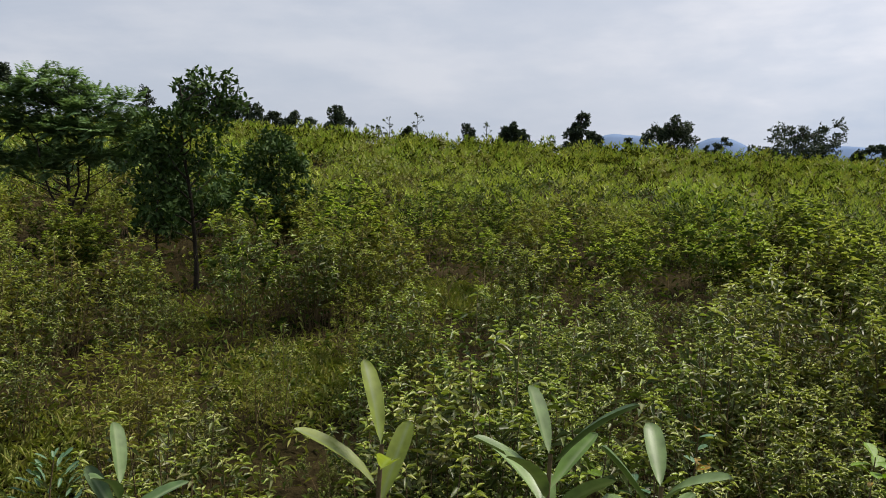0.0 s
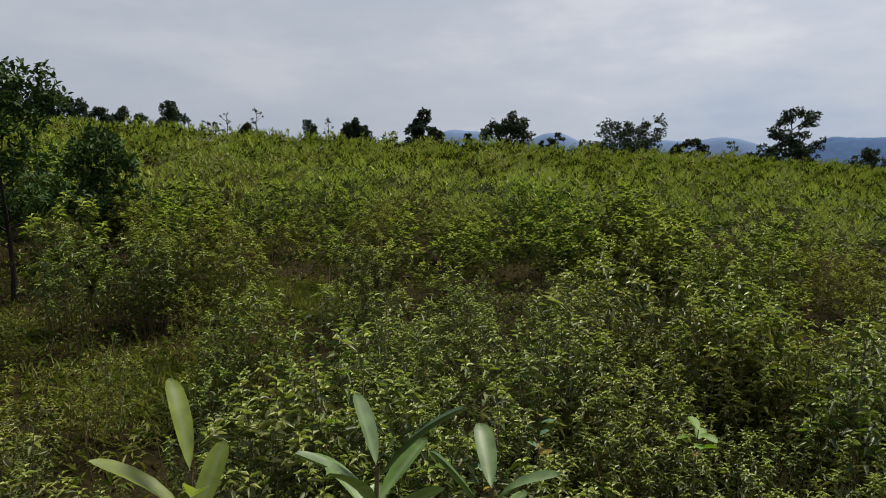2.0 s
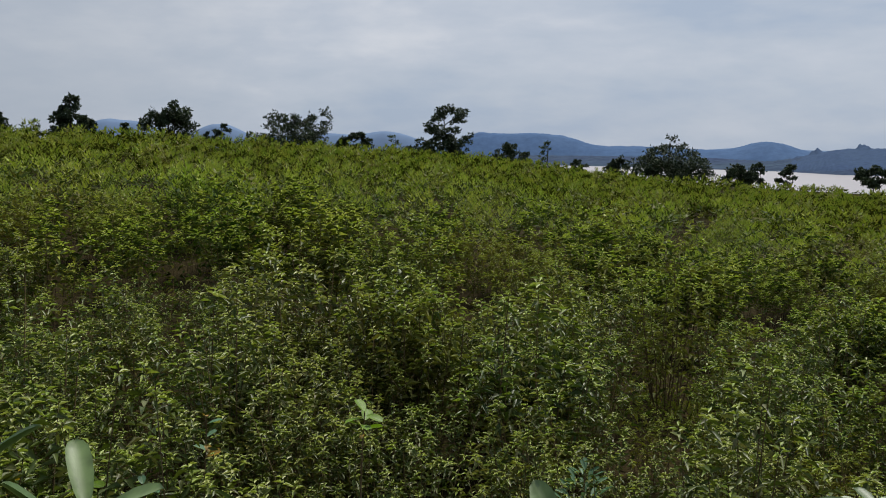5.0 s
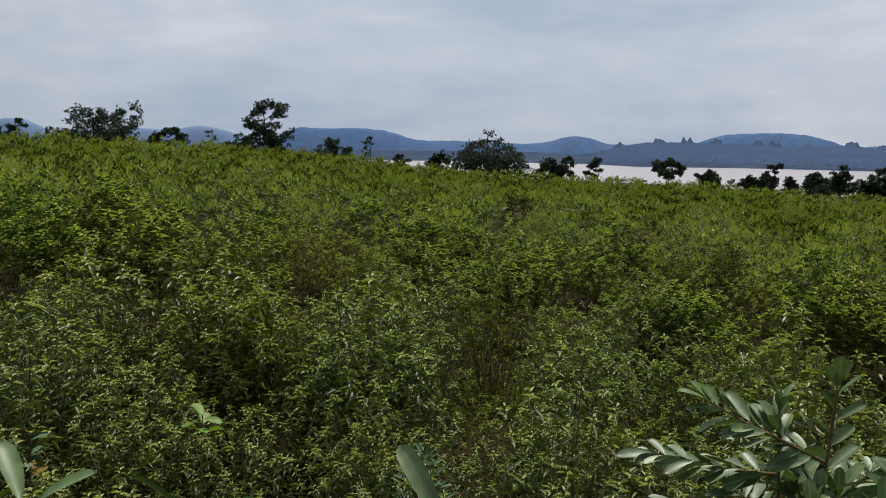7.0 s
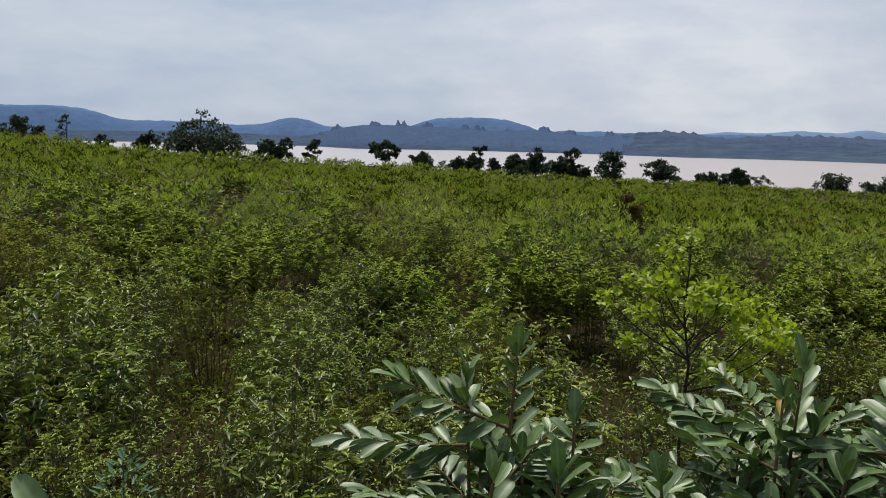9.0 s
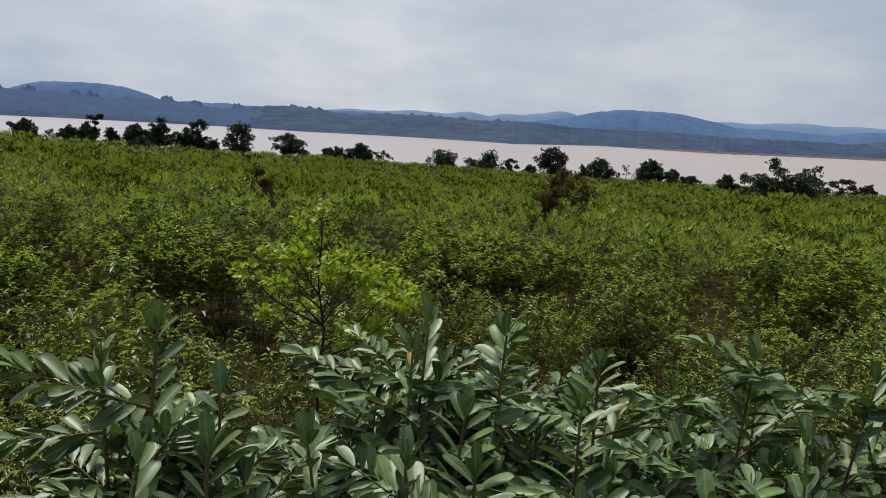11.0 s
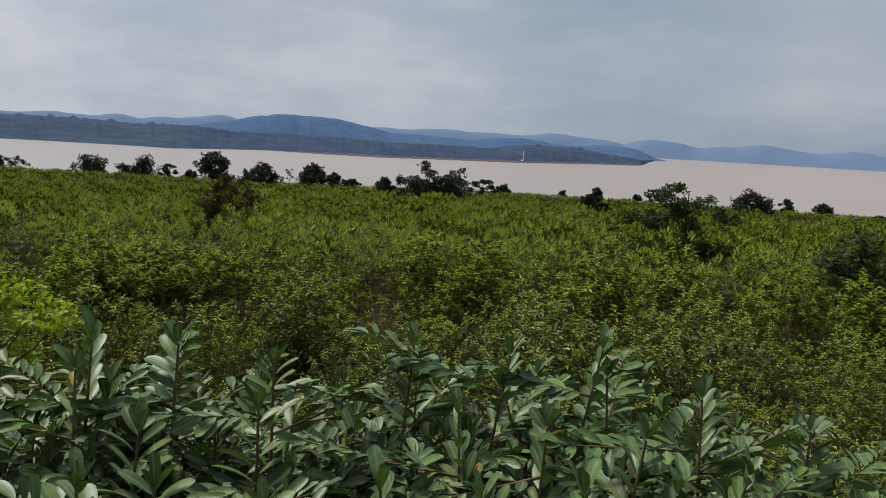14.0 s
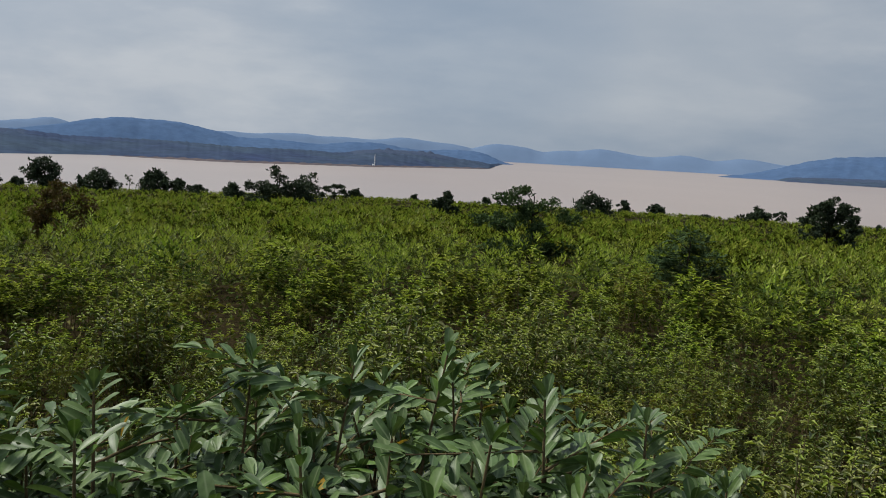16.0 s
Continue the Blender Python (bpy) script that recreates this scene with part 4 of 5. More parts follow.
def scatter(rng, r0, r1, az0, az1, density, thin=0.0):
    """Places of plants in a ring sector; patches of noise thin them out."""
    area = math.radians(az1 - az0) / 2 * (r1 ** 2 - r0 ** 2)
    n = int(area * density)
    # plants stand in small mounds, the tallest in the middle, with others strewn between
    gap = math.sqrt(4.0 / density)
    gx, gy = np.meshgrid(np.arange(-r1, r1, gap), np.arange(-r1, r1, gap))
    c = np.stack([gx.ravel(), gy.ravel()], -1) + rng.uniform(-0.42, 0.42, (gx.size, 2)) * gap
    c = c[(np.hypot(c[:, 0], c[:, 1]) < r1) & (np.hypot(c[:, 0], c[:, 1]) > r0)]
    ca = np.degrees(np.arctan2(c[:, 0], c[:, 1]))
    c = c[(ca > az0) & (ca < az1)]
    tall = rng.uniform(0.80, 1.25, len(c))
    k = rng.integers(0, len(c), n)
    off = rng.normal(0, 1, (n, 2)) * gap * 0.23
    q = c[k] + off
    mound = tall[k] * (1.14 - 0.42 * np.clip(np.linalg.norm(off, axis=1) / (gap * 0.5), 0, 1.2))
    free = rng.random(n) < 0.22
    fa, fr = np.radians(rng.uniform(az0, az1, n)), np.sqrt(rng.uniform(r0 ** 2, r1 ** 2, n))
    q[free] = np.stack([np.sin(fa) * fr, np.cos(fa) * fr], -1)[free]
    mound[free] = rng.uniform(0.50, 0.85, n)[free]
    az, r = np.degrees(np.arctan2(q[:, 0], q[:, 1])), np.linalg.norm(q, axis=1)
    keep = np.ones(n, bool)
    p = polar(az, r)
    for ca, cr_, rad in CLEARINGS:
        keep &= np.linalg.norm(p - polar(np.array(ca), np.array(cr_)), axis=1) > rad
    # low growth in front of the grassy openings
    stunted = np.ones(n)
    for ca, cr_, rad in GRASSY:
        aside = np.abs(np.radians(az - ca)) * r
        stunted[(aside < rad * rng.uniform(0.6, 1.1, n)) & (r > cr_ - 4.2) & (r < cr_)] = 0.30
    for ca, cr_, rad, deep in LOW_FRONT:
        aside = np.abs(np.radians(az - ca)) * r
        stunted[(aside < rad * rng.uniform(0.7, 1.1, n)) & (r > cr_ - deep) & (r < cr_ + 1.0)] = 0.50
    keep &= (r < soft_table(az, BROW) + 10) & (r > 3.2)
    # nothing grows in the deep shade under the thicket
    keep &= ~((az > 74) & (az < 133) & (r < 5.6))
    az, r, p = az[keep], r[keep], p[keep]
    low = stunted[keep] * mound[keep] * np.interp(r, [3.5, 7.0], [0.84, 1.0])
    if thin:
        low *= np.array([0.62 if noise.noise(Vector((q[0] * 0.55, q[1] * 0.55, 9.0))) < thin else 1.0 for q in p])
    return az, r, low


def lushness(az, r):
    p = polar(az, r)
    return np.array([1.0 + 0.50 * noise.noise(Vector((q[0] * 0.34, q[1] * 0.34, 2.0))) + 0.22 * noise.noise(Vector((q[0] * 0.95, q[1] * 0.95, 5.0))) for q in p])


def weed_field(name, label, seed, r0, r1, az0, az1, density, templates, mat, young, thin, scale=1.0):
    rng = np.random.default_rng(seed)
    az, r, low = scatter(rng, r0, r1, az0, az1, density, thin)
    base = polar(az, r, ground_z(az, r))
    size = lushness(az, r) * rng.uniform(0.80, 1.18, len(az)) * low * scale
    size = np.minimum(size, 1.45 if r1 < 60 else 1.25)
    turn = rng.uniform(0, 2 * np.pi, len(az))
    pick = rng.integers(0, len(templates), len(az))
    spot = polar(az, r)
    drift = np.array([noise.noise(Vector((q[0] * 0.22, q[1] * 0.22, 14.0))) for q in spot])
    dry = rng.random(len(az)) < np.interp(az, [-20, 0, 14, 30, 60, 100, 125, 142], [0.50, 0.34, 0.25, 0.18, 0.26, 0.24, 0.10, 0.16]) * np.interp(r, [5, 30, 100], [1.0, 0.8, 0.7]) + 0.9 * drift * (np.abs(drift) > 0.12)
    dry &= (az < 128) | (r < 12) | (rng.random(len(az)) < 0.3)
    leaves, flags, wood, wf, k = [], [], [], [], 0
    for i, (lv, yf, stem) in enumerate(templates):
        sel = np.where(pick == i)[0]
        c, s = np.cos(turn[sel]), np.sin(turn[sel])
        M = np.zeros((len(sel), 3, 3))
        M[:, 0, 0], M[:, 0, 1], M[:, 1, 0], M[:, 1, 1], M[:, 2, 2] = c, -s, s, c, 1
        M *= size[sel][:, None, None]
        leaves.append((np.einsum("nij,vj->nvi", M, lv.reshape(-1, 3)) + base[sel][:, None]).reshape(-1, lv.shape[1], 3))
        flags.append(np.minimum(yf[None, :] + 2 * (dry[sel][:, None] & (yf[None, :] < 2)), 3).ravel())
        if stem:
            sv, sf = stem
            v = np.einsum("nij,vj->nvi", M, sv) + base[sel][:, None]
            wood.append(v.reshape(-1, 3))
            wf.append((sf[None] + (np.arange(len(sel)) * len(sv))[:, None, None]).reshape(-1, 3) + k)
            k += len(sel) * len(sv)
    leaves, flags = np.concatenate(leaves), np.concatenate(flags)
    folded = leaves.shape[1] == 4
    faces = leaf_faces(len(leaves)) if folded else small_leaf_faces(len(leaves))
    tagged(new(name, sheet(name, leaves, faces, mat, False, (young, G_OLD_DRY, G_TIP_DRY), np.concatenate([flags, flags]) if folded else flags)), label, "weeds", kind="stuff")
    if wood:
        tagged(new(name + "_stalks", sheet(name + "_stalks", np.concatenate(wood), np.concatenate(wf), TWIG, True)), "thin brown stalks of the weeds", "stalks", kind="stuff")


rng = np.random.default_rng(21)
near_t = [weed_template(rng, 27, 7, 6, 0.070, 1.24, 0.42, 0.0, 0.37) for _ in range(10)]
front_t = [weed_template(rng, 28, 8, 6, 0.054, 1.15, 0.42, 0.0, 0.33) for _ in range(8)]
mid_t = [weed_template(rng, 17, 5, 7, 0.105, 1.28, 0.42, 0.15, 0.42, 0.45) for _ in range(8)]
mid2_t = [tuft_template(rng, 8, 20, 0.130, 1.38, 0.50, 0.45) for _ in range(8)]
far_t = [tuft_template(rng, 6, 13, 0.205, 1.45, 0.58, 0.50) for _ in range(8)]
far2_t = [tuft_template(rng, 4, 11, 0.33, 1.50, 0.80, 0.70) for _ in range(8)]
last_t = [tuft_template(rng, 4, 10, 0.55, 1.6, 1.2, 0.9, under=5) for _ in range(8)]
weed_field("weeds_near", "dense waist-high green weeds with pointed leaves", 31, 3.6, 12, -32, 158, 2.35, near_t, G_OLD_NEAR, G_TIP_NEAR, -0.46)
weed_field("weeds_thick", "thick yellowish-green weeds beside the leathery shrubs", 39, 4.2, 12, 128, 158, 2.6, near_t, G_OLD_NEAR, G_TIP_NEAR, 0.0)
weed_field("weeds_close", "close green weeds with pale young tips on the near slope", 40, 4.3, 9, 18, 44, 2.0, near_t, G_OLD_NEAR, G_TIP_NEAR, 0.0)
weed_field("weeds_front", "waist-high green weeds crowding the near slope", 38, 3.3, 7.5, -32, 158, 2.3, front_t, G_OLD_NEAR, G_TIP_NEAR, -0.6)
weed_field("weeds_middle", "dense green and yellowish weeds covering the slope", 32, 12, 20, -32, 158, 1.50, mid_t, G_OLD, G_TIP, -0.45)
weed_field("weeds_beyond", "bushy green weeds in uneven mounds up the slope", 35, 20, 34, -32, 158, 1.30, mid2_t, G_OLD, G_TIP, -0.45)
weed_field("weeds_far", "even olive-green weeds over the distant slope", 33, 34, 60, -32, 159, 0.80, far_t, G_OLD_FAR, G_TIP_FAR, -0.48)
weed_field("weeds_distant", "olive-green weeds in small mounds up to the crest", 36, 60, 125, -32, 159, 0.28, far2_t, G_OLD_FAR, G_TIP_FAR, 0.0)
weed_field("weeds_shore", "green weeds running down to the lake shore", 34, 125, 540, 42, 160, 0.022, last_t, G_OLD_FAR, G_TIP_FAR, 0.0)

# low herbs and fallen leaves under the weeds
rng = np.random.default_rng(43)
n = 34000
az, r = rng.uniform(-32, 158, n), 0.6 + 29 * rng.random(n) ** 1.7
p = polar(az, r, ground_z(az, r) + rng.uniform(0.02, 0.34, n))
way = rng.normal(0, 1.0, (n, 3)) * np.array([1, 1, 0.35])
L = rng.uniform(0.06, 0.11, n) * np.interp(r, [4, 12, 30], [0.8, 1.4, 2.6])
v = leaf_verts(p, way, np.array([0, 0, 1.0]) + rng.normal(0, 0.6, (n, 3)), L, L * 0.42, 0.25, 0.4)
bare = np.zeros(n, bool)
for ca, cr_, rad in CLEARINGS:
    bare |= np.linalg.norm((p - polar(np.array(ca), np.array(cr_)))[:, :2], axis=1) < rad * 0.9
v = v[~bare]
n = len(v)
flags = rng.choice([0, 1], n, p=[0.75, 0.25])
tagged(new("low_herbs", sheet("low_herbs", v, leaf_faces(n), G_OLD, False, (G_OLD_DRY,), np.concatenate([flags, flags]))), "low herbs and brown leaves under the weeds", "herbs", kind="stuff")

# short grass between the weeds
rng = np.random.default_rng(41)
n = 26000
spots = [q for q in CLEARINGS if q[1] < 14] + GRASSY * 8
pick = rng.integers(0, len(spots), n)
centre = polar(np.array([q[0] for q in spots])[pick], np.array([q[1] for q in spots])[pick])[:, :2]
q = centre + rng.normal(0, 0.75, (n, 2))
stray = rng.random(n) < 0.35
fa, fr = np.radians(rng.uniform(-34, 160, n)), np.sqrt(rng.uniform(4.0 ** 2, 15 ** 2, n))
q[stray] = np.stack([np.sin(fa) * fr, np.cos(fa) * fr], -1)[stray]
az, r = np.degrees(np.arctan2(q[:, 0], q[:, 1])), np.hypot(q[:, 0], q[:, 1])
p = polar(az, r, ground_z(az, r))
way = rng.normal(0, 0.8, (n, 3)) + np.array([0, 0, 0.7])
way[:, 2] = np.abs(way[:, 2]) + 0.1
L = rng.uniform(0.07, 0.17, n)
v = leaf_verts(p, way, np.array([0, 0, 1.0]) + rng.normal(0, 0.4, (n, 3)), L, L * 0.16, 0.1, 0.3)
tagged(new("grass", sheet("grass", v, leaf_faces(n), GRASS)), "short yellowish grass between the weeds", "grass", kind="stuff")

# dry stalks that stick up out of the weeds
n = 640
az, r = rng.uniform(-34, 165, n), np.sqrt(rng.uniform(4.2 ** 2, 22 ** 2, n))
pieces = []
for a, d in zip(az, r):
    b = polar(np.array(a), np.array(d), float(ground_z(a, d)))
    e = b + np.array([rng.normal(0, 0.25), rng.normal(0, 0.25), rng.uniform(0.7, 1.35)])
    pieces.append(tube(limb_path(b, e, rng, 0.0, 4, 0.03), np.linspace(0.006, 0.0025, 4), 3))
    for j in range(3):
        s = b + (e - b) * rng.uniform(0.5, 0.95)
        pieces.append(tube(np.linspace(s, s + rng.normal(0, 0.11, 3) + np.array([0, 0, 0.13]), 3), [0.003, 0.002, 0.0015], 3))
v, f = join(pieces)
tagged(new("dry_stalks", sheet("dry_stalks", v, f, DRY, True)), "dry tan stalks standing among the weeds", "stalks", kind="stuff")

# ---- the leathery-leaved shrubs beside the camera ----


def big_leaf(name, length, width, bend, fold, mat, coarse=False):
    """An oblong leaf with a blunt tip, folded along the midrib, on a short stalk."""
    prof = [(0.0, 0.03), (0.09, 0.05), (0.16, 0.35), (0.32, 0.72), (0.52, 0.95), (0.72, 1.0), (0.87, 0.90), (0.96, 0.60), (1.0, 0.12)]
    if coarse:
        prof = [(0.0, 0.03), (0.14, 0.25), (0.42, 0.85), (0.76, 1.0), (0.95, 0.62), (1.0, 0.12)]
    v, f = [], []
    for t, wv in prof:
        x, z = t * length, -bend * length * t * t
        hw = wv * width / 2
        v += [(-hw, x, z + fold * hw), (0, x, z - 0.002 * (t > 0.1)), (hw, x, z + fold * hw)]
    for i in range(len(prof) - 1):
        a = i * 3
        f += [(a, a + 1, a + 4, a + 3), (a + 1, a + 2, a + 5, a + 4)]
    return sheet(name, np.array(v), np.array(f), mat, True)


BIG = [big_leaf("leaf", 0.108, 0.036, 0.10, 0.34, GLOSSY), big_leaf("leaf", 0.100, 0.037, 0.22, 0.26, GLOSSY), big_leaf("leaf", 0.090, 0.034, 0.02, 0.40, GLOSSY),
       big_leaf("leaf", 0.114, 0.039, 0.30, 0.22, GLOSSY)]
BIG_YOUNG = [big_leaf("leaf", 0.116, 0.025, 0.20, 0.25, YOUNG), big_leaf("leaf", 0.104, 0.024, 0.50, 0.25, YOUNG)]
BIG_LONG = [big_leaf("leaf", 0.112, 0.026, 0.30, 0.35, GLOSSY), big_leaf("leaf", 0.100, 0.027, 0.48, 0.30, GLOSSY), big_leaf("leaf", 0.090, 0.024, 0.12, 0.3, GLOSSY)]
BIG_AMBER = [big_leaf("leaf", 0.085, 0.028, 0.15, 0.3, AMBER)]


def leaf_pose(p, way, roll, size=1.0):
    q = Vector(way).to_track_quat("Y", "Z").to_matrix().to_4x4()
    return Matrix.Translation(Vector(p)) @ q @ Matrix.Rotation(roll, 4, "Y") @ Matrix.Scale(size, 4)


def spray(rng, start, end, leaves, todo, twig, first=0.08):
    """A twig with close rows of leaves on both sides, their upper faces to the sky, and a few at its tip."""
    way = unit(end - start)
    side = unit(np.cross(way, np.array([0, 0, 1.0])) + 1e-4)
    lift = np.cross(side, way)
    tilt = rng.normal(0.0, 0.22)
    for i in range(leaves):
        t = first + (1 - first) * (i + 0.5) / leaves
        p = start + (end - start) * t
        sgn = 1 if i % 2 else -1
        d = way * rng.uniform(0.50, 0.80) + side * sgn * rng.uniform(0.70, 0.95) * (1 - 0.40 * t) + lift * rng.normal(0.02 + tilt * sgn, 0.15)
        todo.append((p, tuple(d), rng.normal(0, 0.42), rng.uniform(0.60, 0.84) * (0.80 + 0.35 * math.sin(math.pi * min(1.0, 0.15 + 0.85 * t))), twig))
    for k in range(3):
        todo.append((end, tuple(way + side * (k - 1) * 0.40 + lift * rng.normal(0.1, 0.15)), rng.normal(0, 0.35), rng.uniform(0.52, 0.76), twig))


def leathery_shrub(az, r, height, spread, stems, twigs, leaves, seed, label, meshes=None, amber=0.0, name="shrub", twig_length=0.40, single=190):
    """Stems from the ground that carry leafy twigs in their upper part. The outer leaves are single parts, the rest is joined."""
    meshes = meshes or BIG
    rng = np.random.default_rng(seed)
    root = new(name)
    g = float(ground_z(az, r))
    root.location = polar(np.array(az), np.array(r), g - 0.03).tolist()
    tagged(root, label, "shrub", "leathery shrubs at the foot of the field")
    H = height - g
    todo = []
    for s in range(stems):
        a = s * 2.399 + rng.normal(0, 0.35)
        q = math.sqrt(s / max(1, stems - 1)) if stems > 1 else 0.0
        d = spread * q
        tip = np.array([math.sin(a) * d, math.cos(a) * d, H * (1.0 - 0.10 * q ** 1.5) - abs(rng.normal(0, 0.07)) * (s > 0)])
        path = limb_path(np.array([math.sin(a) * 0.05, math.cos(a) * 0.05, 0]), tip, rng, -0.04, 8, 0.012)
        v, f = tube(path, np.linspace(0.013, 0.003, 8), 6)
        stem = part("stem", sheet("stem", v, f, TWIG, True), root)
        lay = np.linspace(0, 1, 8)
        spray(rng, path[-2] * 0.6 + path[-1] * 0.4, path[-1], leaves // 2, todo, stem, 0.0)
        for k in range(twigs):
            t = 1.0 - (0.06 + 0.30 * (k + 0.3) / twigs) * rng.uniform(0.8, 1.2) * min(1.0, 0.9 / max(0.4, H) * 2.2)
            o = np.array([np.interp(t, lay, path[:, j]) for j in range(3)])
            ta = a + k * 2.399 + rng.normal(0, 0.4)
            L = twig_length * rng.uniform(0.65, 1.15)
            e = o + unit(np.array([math.sin(ta), math.cos(ta), rng.uniform(-0.15, 0.42)])) * L
            e[2] = min(e[2], H + 0.01)
            v, f = tube(limb_path(o, e, rng, 0.03, 4, 0.02), np.linspace(0.0045, 0.0018, 4), 4)
            twig = part("twig", sheet("twig", v, f, TWIG, True), root)
            spray(rng, o, e, leaves, todo, twig)
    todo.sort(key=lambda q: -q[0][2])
    rest_v, rest_f, count = [], [], 0
    for i, (p, way, roll, size, twig) in enumerate(todo):
        pool = BIG_AMBER if rng.random() < amber else meshes
        mesh = pool[rng.integers(len(pool))]
        m = leaf_pose(p, way, roll, size)
        if i < single:
            ob = new("leaf", mesh)
            ob.parent = twig
            ob.matrix_basis = m
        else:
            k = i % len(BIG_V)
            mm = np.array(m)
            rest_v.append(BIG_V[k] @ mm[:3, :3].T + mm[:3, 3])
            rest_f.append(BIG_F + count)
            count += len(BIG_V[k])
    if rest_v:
        ob = part("foliage", sheet("foliage", np.concatenate(rest_v), np.concatenate(rest_f), GLOSSY_SHADED, True), root)
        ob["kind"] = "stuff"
    return root


def mesh_arrays(me):
    v = np.zeros(len(me.vertices) * 3, np.float32)
    me.vertices.foreach_get("co", v)
    return v.reshape(-1, 3)


BIG_FILL = [big_leaf("leaf", 0.108, 0.034, 0.10, 0.34, GLOSSY_SHADED, True), big_leaf("leaf", 0.100, 0.035, 0.22, 0.26, GLOSSY_SHADED, True), big_leaf("leaf", 0.090, 0.032, 0.04, 0.40, GLOSSY_SHADED, True), big_leaf("leaf", 0.114, 0.036, 0.30, 0.22, GLOSSY_SHADED, True)]
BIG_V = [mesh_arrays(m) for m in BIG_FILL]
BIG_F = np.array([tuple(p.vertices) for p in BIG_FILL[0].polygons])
# how high the thicket reaches, as an angle under eye level, by heading
THICKET_AZ = [56, 58.6, 61, 64, 69, 72.5, 76.7, 80, 83, 88.8, 91.5, 95, 98, 101.5, 107, 111, 115, 119, 124, 128, 131, 134, 138, 143, 147.4, 152.5]
THICKET_UP = [-25, -21.8, -17.5, -15.0, -12.8, -11.6, -12.6, -16.0, -16.0, -11.7, -11.7, -13.8, -12, -13.3, -15, -14, -12, -13, -12, -11.6, -12, -14, -14.3, -15.5, -17.8, -18.8]


def thicket_top(az, r, below=0.0):
    return EYE + r * math.tan(radians(float(np.interp(az, THICKET_AZ, THICKET_UP)) - below)) - 0.05


LEATHERY = [  # heading, distance, degrees below the outline, spread, stems, seed
    (91.0, 1.95, 2.0, 0.18, 5, 63), (92.0, 2.05, 0.0, 0.18, 6, 64), (97.5, 2.00, 0.0, 0.20, 6, 65),
    (104.0, 2.00, 0.0, 0.20, 6, 66), (114.0, 2.15, 0.0, 0.20, 6, 67), (121.0, 2.05, 0.0, 0.20, 6, 68), (127.5, 2.10, 0.0, 0.20, 6, 69), (134.5, 2.00, 0.0, 0.20, 6, 70), (141.5, 2.15, 0.0, 0.20, 5, 71),
]
LEATHERY += [
    (112.0, 1.42, 8.0, 0.17, 5, 72), (127.0, 1.42, 9.0, 0.17, 5, 73), (96.0, 1.45, 8.0, 0.17, 5, 74), (147.0, 2.25, 1.0, 0.18, 5, 75),
    (103.5, 1.48, 9.0, 0.16, 4, 77), (119.5, 1.40, 9.0, 0.16, 4, 78), (135.5, 1.50, 9.0, 0.16, 4, 79), (91.0, 1.50, 9.0, 0.15, 4, 80),
    (117.5, 1.75, 4.0, 0.16, 4, 161), (124.0, 1.75, 5.0, 0.16, 4, 162), (131.0, 1.75, 5.0, 0.16, 4, 163), (138.0, 1.80, 4.0, 0.16, 4, 164), (145.0, 1.90, 3.0, 0.15, 4, 165),
]
SHRUB_LABEL = "leathery grey-green shrub with glossy oblong leaves, beside the weeds"
for az, r, below, spread, stems, seed in LEATHERY:
    leathery_shrub(az, r, thicket_top(az, r, below), spread, stems, 5, 23, seed, SHRUB_LABEL, amber=0.004, twig_length=0.32 if az < 93 else 0.38)

for az, r, below, spread, stems, seed in (
        (95.0, 1.75, 4.0, 0.16, 4, 171), (103.0, 1.80, 3.0, 0.16, 4, 172), (92.0, 2.45, 1.5, 0.20, 5, 173), (97.0, 2.50, 1.5, 0.22, 5, 174), (103.0, 2.50, 1.5, 0.22, 5, 175),
        (109.0, 2.50, 1.0, 0.22, 5, 176), (116.0, 2.50, 2.0, 0.22, 5, 177), (123.0, 2.50, 2.0, 0.22, 5, 178), (130.0, 2.50, 2.0, 0.22, 5, 179), (137.0, 2.50, 2.0, 0.22, 5, 180)):
    leathery_shrub(az, r, thicket_top(az, r, below), spread, stems, 5, 23, seed, SHRUB_LABEL, amber=0.004, single=45)

for az, r, below, spread, stems, seed in ((74.0, 1.62, 0.0, 0.09, 5, 60), (70.5, 1.66, 1.5, 0.07, 4, 61), (78.0, 1.68, 2.5, 0.08, 4, 182), (73.0, 1.36, 8.0, 0.10, 4, 76), (77.5, 1.36, 6.0, 0.09, 4, 183), (84.0, 1.66, 4.5, 0.06, 3, 181)):
    leathery_shrub(az, r, thicket_top(az, r, below), spread, stems, 5, 19, seed, SHRUB_LABEL, amber=0.004, twig_length=0.25, single=80)

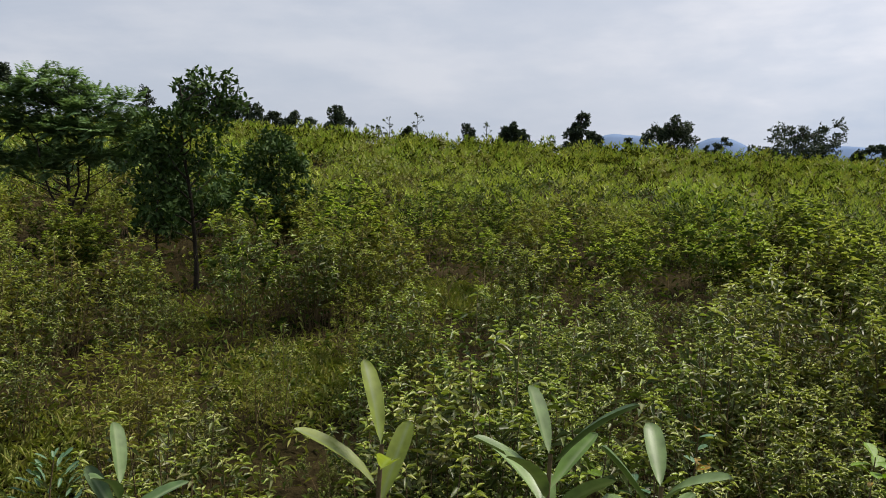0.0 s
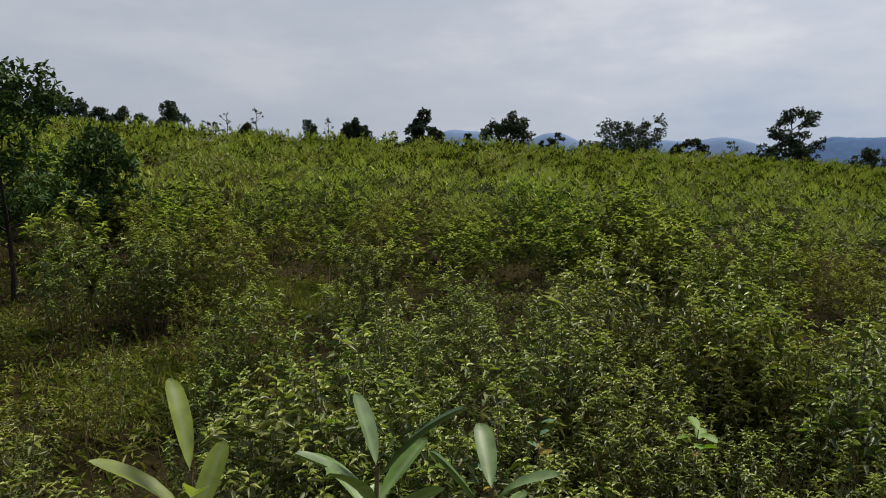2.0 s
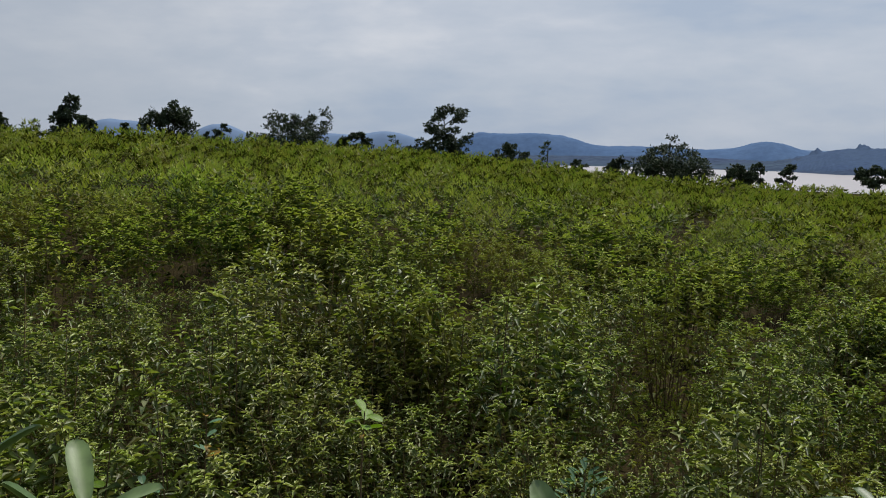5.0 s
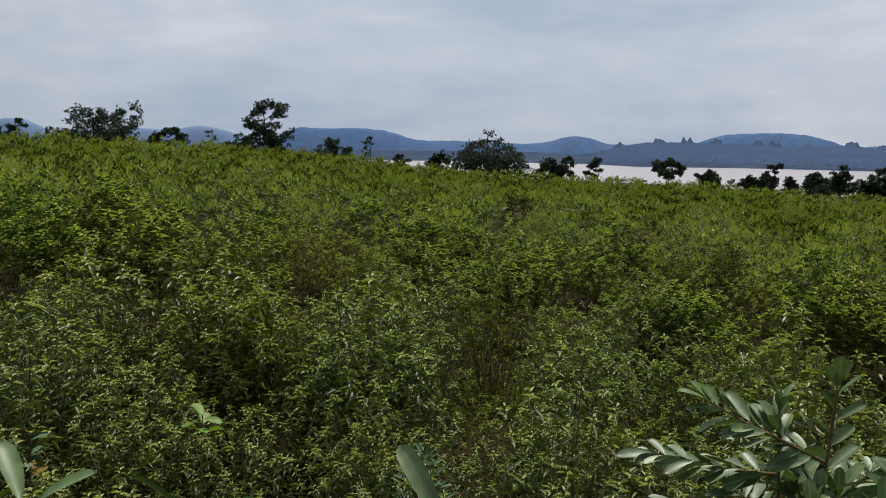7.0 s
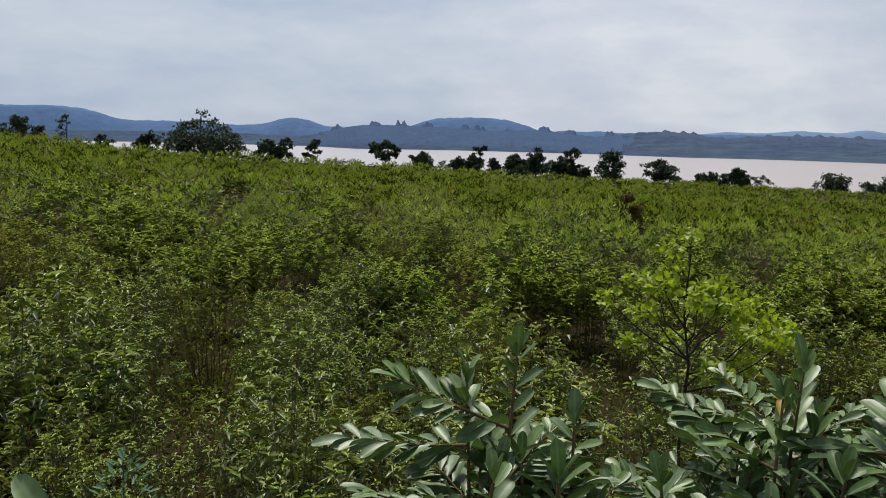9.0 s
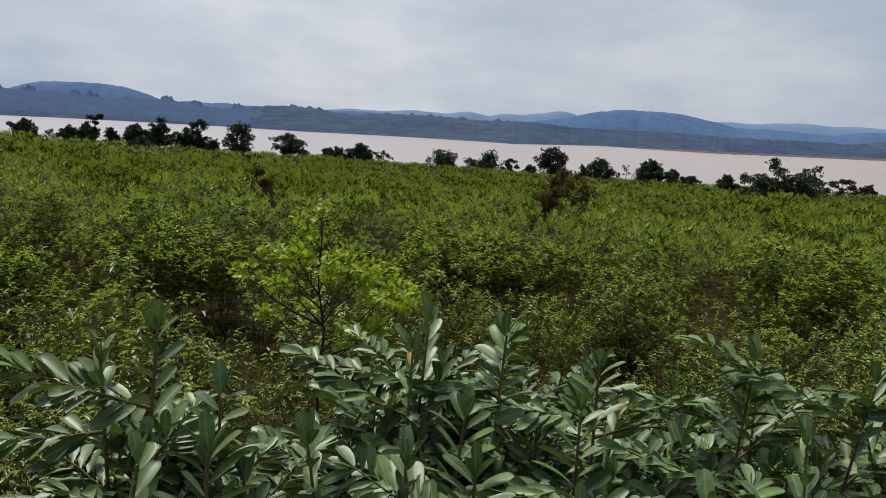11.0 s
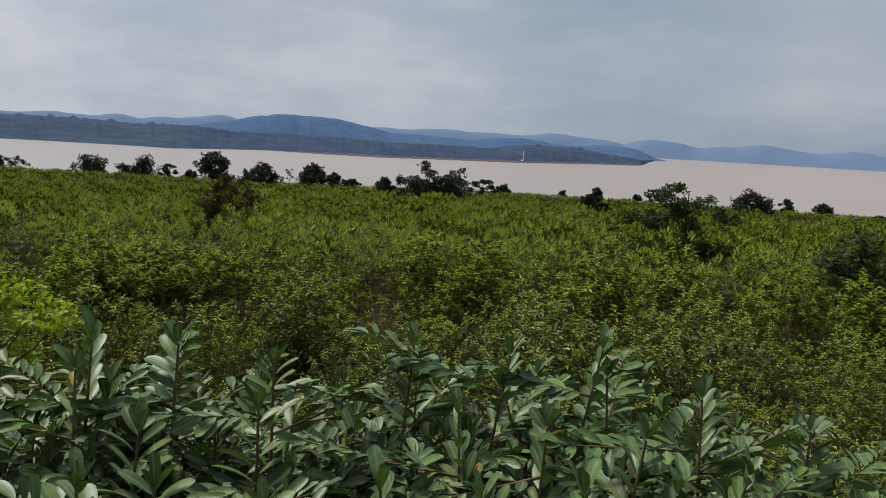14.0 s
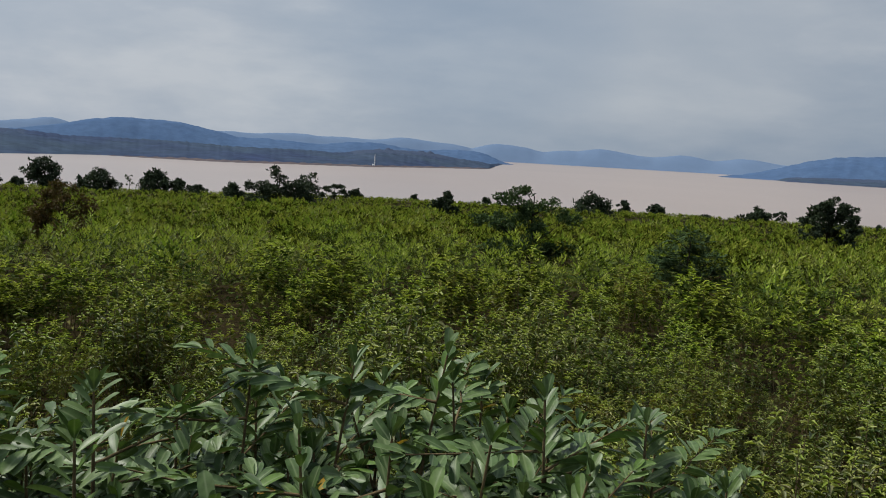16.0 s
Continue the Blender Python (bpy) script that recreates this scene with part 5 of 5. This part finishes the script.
# single shoots that reach up close to the camera
for az, r, top, n, meshes, seed, label in (
        (-5.0, 0.76, 2.755, 6, BIG_YOUNG, 81, "slender young shoot with yellow-green translucent leaves"),
        (7.5, 0.80, 2.735, 12, BIG_LONG, 82, "upright shoot with long grey-green leathery leaves"),
        (15.5, 0.84, 2.695, 8, BIG_LONG, 83, "upright shoot with long grey-green leathery leaves"),
        (27.0, 0.85, 2.625, 6, BIG_LONG, 84, "low shoot with dark leathery leaves"),
        (46.5, 0.85, 2.61, 5, BIG_LONG, 87, "low shoot with dark leathery leaves"),
        (-23.0, 1.10, 2.60, 6, BIG_LONG, 85, "low shoot with long grey-green leathery leaves")):
    rng = np.random.default_rng(seed)
    root = new("leafy_shoot")
    g = float(ground_z(az, r))
    root.location = polar(np.array(az), np.array(r), g - 0.03).tolist()
    tagged(root, label, "shoot", "leafy shoots at the foot of the field")
    tip = np.array([0.02, 0.01, top - g])
    path = limb_path(np.array([0.0, 0.0, 0.0]), tip, rng, -0.01, 9, 0.006)
    v, f = tube(path, np.linspace(0.010, 0.0025, 9), 6)
    stem = part("stem", sheet("stem", v, f, TWIG, True), root)
    for i in range(n):
        t = 0.998 - 0.050 * i / n
        p = np.array([np.interp(t, np.linspace(0, 1, 9), path[:, j]) for j in range(3)])
        a = i * 2.399 + rng.normal(0, 0.25)
        ob = part("leaf", meshes[rng.integers(len(meshes))], stem)
        ob.matrix_basis = leaf_pose(p, (math.sin(a), math.cos(a), rng.uniform(0.9, 2.2) - 1.0 * i / n), rng.normal(0, 0.6), rng.uniform(0.8, 1.15))

# a broad-leaved sprout with a dead leaf, and a pale low bush, between the weeds
TEAL = leaf_material("blue_green_leaf", [(0.050, 0.120, 0.060), (0.085, 0.165, 0.090)], rough=0.5, gloss=0.2, through_light=0.2, random_by="object", midrib=True)
SPROUT = leaf_material("bright_green_leaf", [(0.110, 0.210, 0.012), (0.150, 0.250, 0.020)], rough=0.5, gloss=0.2, through_light=0.35, random_by="object", midrib=True)
broad = [big_leaf("leaf", 0.135, 0.070, 0.15, 0.2, SPROUT), big_leaf("leaf", 0.115, 0.062, 0.30, 0.2, SPROUT)]
withered = [big_leaf("leaf", 0.090, 0.042, 0.25, 0.25, AMBER), big_leaf("leaf", 0.085, 0.050, 0.15, 0.25, TEAL), big_leaf("leaf", 0.080, 0.034, 0.45, 0.3, AMBER)]
teal = [big_leaf("leaf", 0.085, 0.024, 0.15, 0.3, TEAL), big_leaf("leaf", 0.070, 0.022, 0.05, 0.3, TEAL)]
for name, az, r, top, n, meshes, lo, rise, seed, label in (
        ("sprout", 28.9, 4.7, 1.50, 8, broad, 0.10, 0.10, 91, "bright green broad-leaved sprout with a dead orange leaf"),
        ("sprout", 2.0, 4.9, 1.42, 5, broad, 0.10, 0.35, 92, "bright green broad-leaved sprout above the weeds"),
        ("sprout", 10.2, 4.5, 1.30, 6, broad, 0.10, 0.45, 95, "bright green broad-leaved sprout above the weeds"),
        ("sprout", 17.9, 5.0, 1.42, 7, withered, 0.22, 0.30, 96, "half-withered sprout with orange-brown leaves"),
        ("sprout", 5.6, 4.8, 1.34, 6, withered, 0.18, 0.30, 97, "half-withered sprout with orange-brown leaves"),
        ("sprout", 13.7, 4.4, 1.28, 5, withered, 0.15, 0.30, 98, "half-withered sprout with orange-brown leaves"),
        ("low_bush", 44.8, 4.6, 1.22, 70, teal, 0.35, 0.8, 93, "low pale blue-green bush with narrow leaves"),
        ("low_bush", -27.0, 5.0, 1.30, 50, teal, 0.35, 0.8, 94, "low pale blue-green bush with narrow leaves")):
    rng = np.random.default_rng(seed)
    root = new(name)
    g = float(ground_z(az, r))
    root.location = polar(np.array(az), np.array(r), g - 0.03).tolist()
    tagged(root, label, "plant")
    path = limb_path(np.zeros(3), np.array([0.05, 0.03, top - g]), rng, 0.0, 7, 0.012)
    v, f = tube(path, np.linspace(0.010, 0.003, 7), 6)
    stem = part("stem", sheet("stem", v, f, TWIG, True), root)
    for i in range(n):
        t = 0.995 - lo * i / n
        p = np.array([np.interp(t, np.linspace(0, 1, 7), path[:, j]) for j in range(3)])
        a = i * 2.399 + rng.normal(0, 0.25)
        if meshes is teal:
            p = p + np.array([math.sin(a), math.cos(a), 0.0]) * 0.16 * math.sqrt(i / n)
        ob = part("leaf", BIG_AMBER[0] if meshes is broad and i == n - 1 else meshes[rng.integers(len(meshes))], stem)
        ob.matrix_basis = leaf_pose(p, (math.sin(a), math.cos(a), rise + rng.normal(0, 0.25)), rng.normal(0, 0.4), rng.uniform(0.8, 1.15))

# the sapling's outer leaves, one by one
LIME_LEAF = leaf_material("lime_green_leaf", [(0.170, 0.239, 0.015), (0.239, 0.312, 0.023), (0.302, 0.360, 0.044)], gloss=0.2, through_light=0.40, random_by="object", midrib=True)
lime_leaves = [big_leaf("leaf", 0.058, 0.034, 0.15, 0.2, LIME_LEAF, True), big_leaf("leaf", 0.052, 0.032, 0.30, 0.25, LIME_LEAF, True), big_leaf("leaf", 0.046, 0.029, 0.05, 0.3, LIME_LEAF, True)]
root, centres, radii = crown_of["lime"]
rng = np.random.default_rng(171)
limbs = [ob for ob in root.children if ob.name.startswith("limb")]
for i in range(300):
    k = int(rng.integers(len(centres)))
    d = unit(rng.normal(0, 1, 3))
    p = centres[k] + d * radii[k] * rng.uniform(0.55, 1.0) * np.array([1, 1, 0.6])
    ob = part("leaf", lime_leaves[i % 3], limbs[k % len(limbs)])
    ob.matrix_basis = leaf_pose(p, tuple(d * 0.7 + rng.normal(0, 0.45, 3) + np.array([0, 0, 0.05])), rng.normal(0, 0.5), rng.uniform(0.62, 0.98))
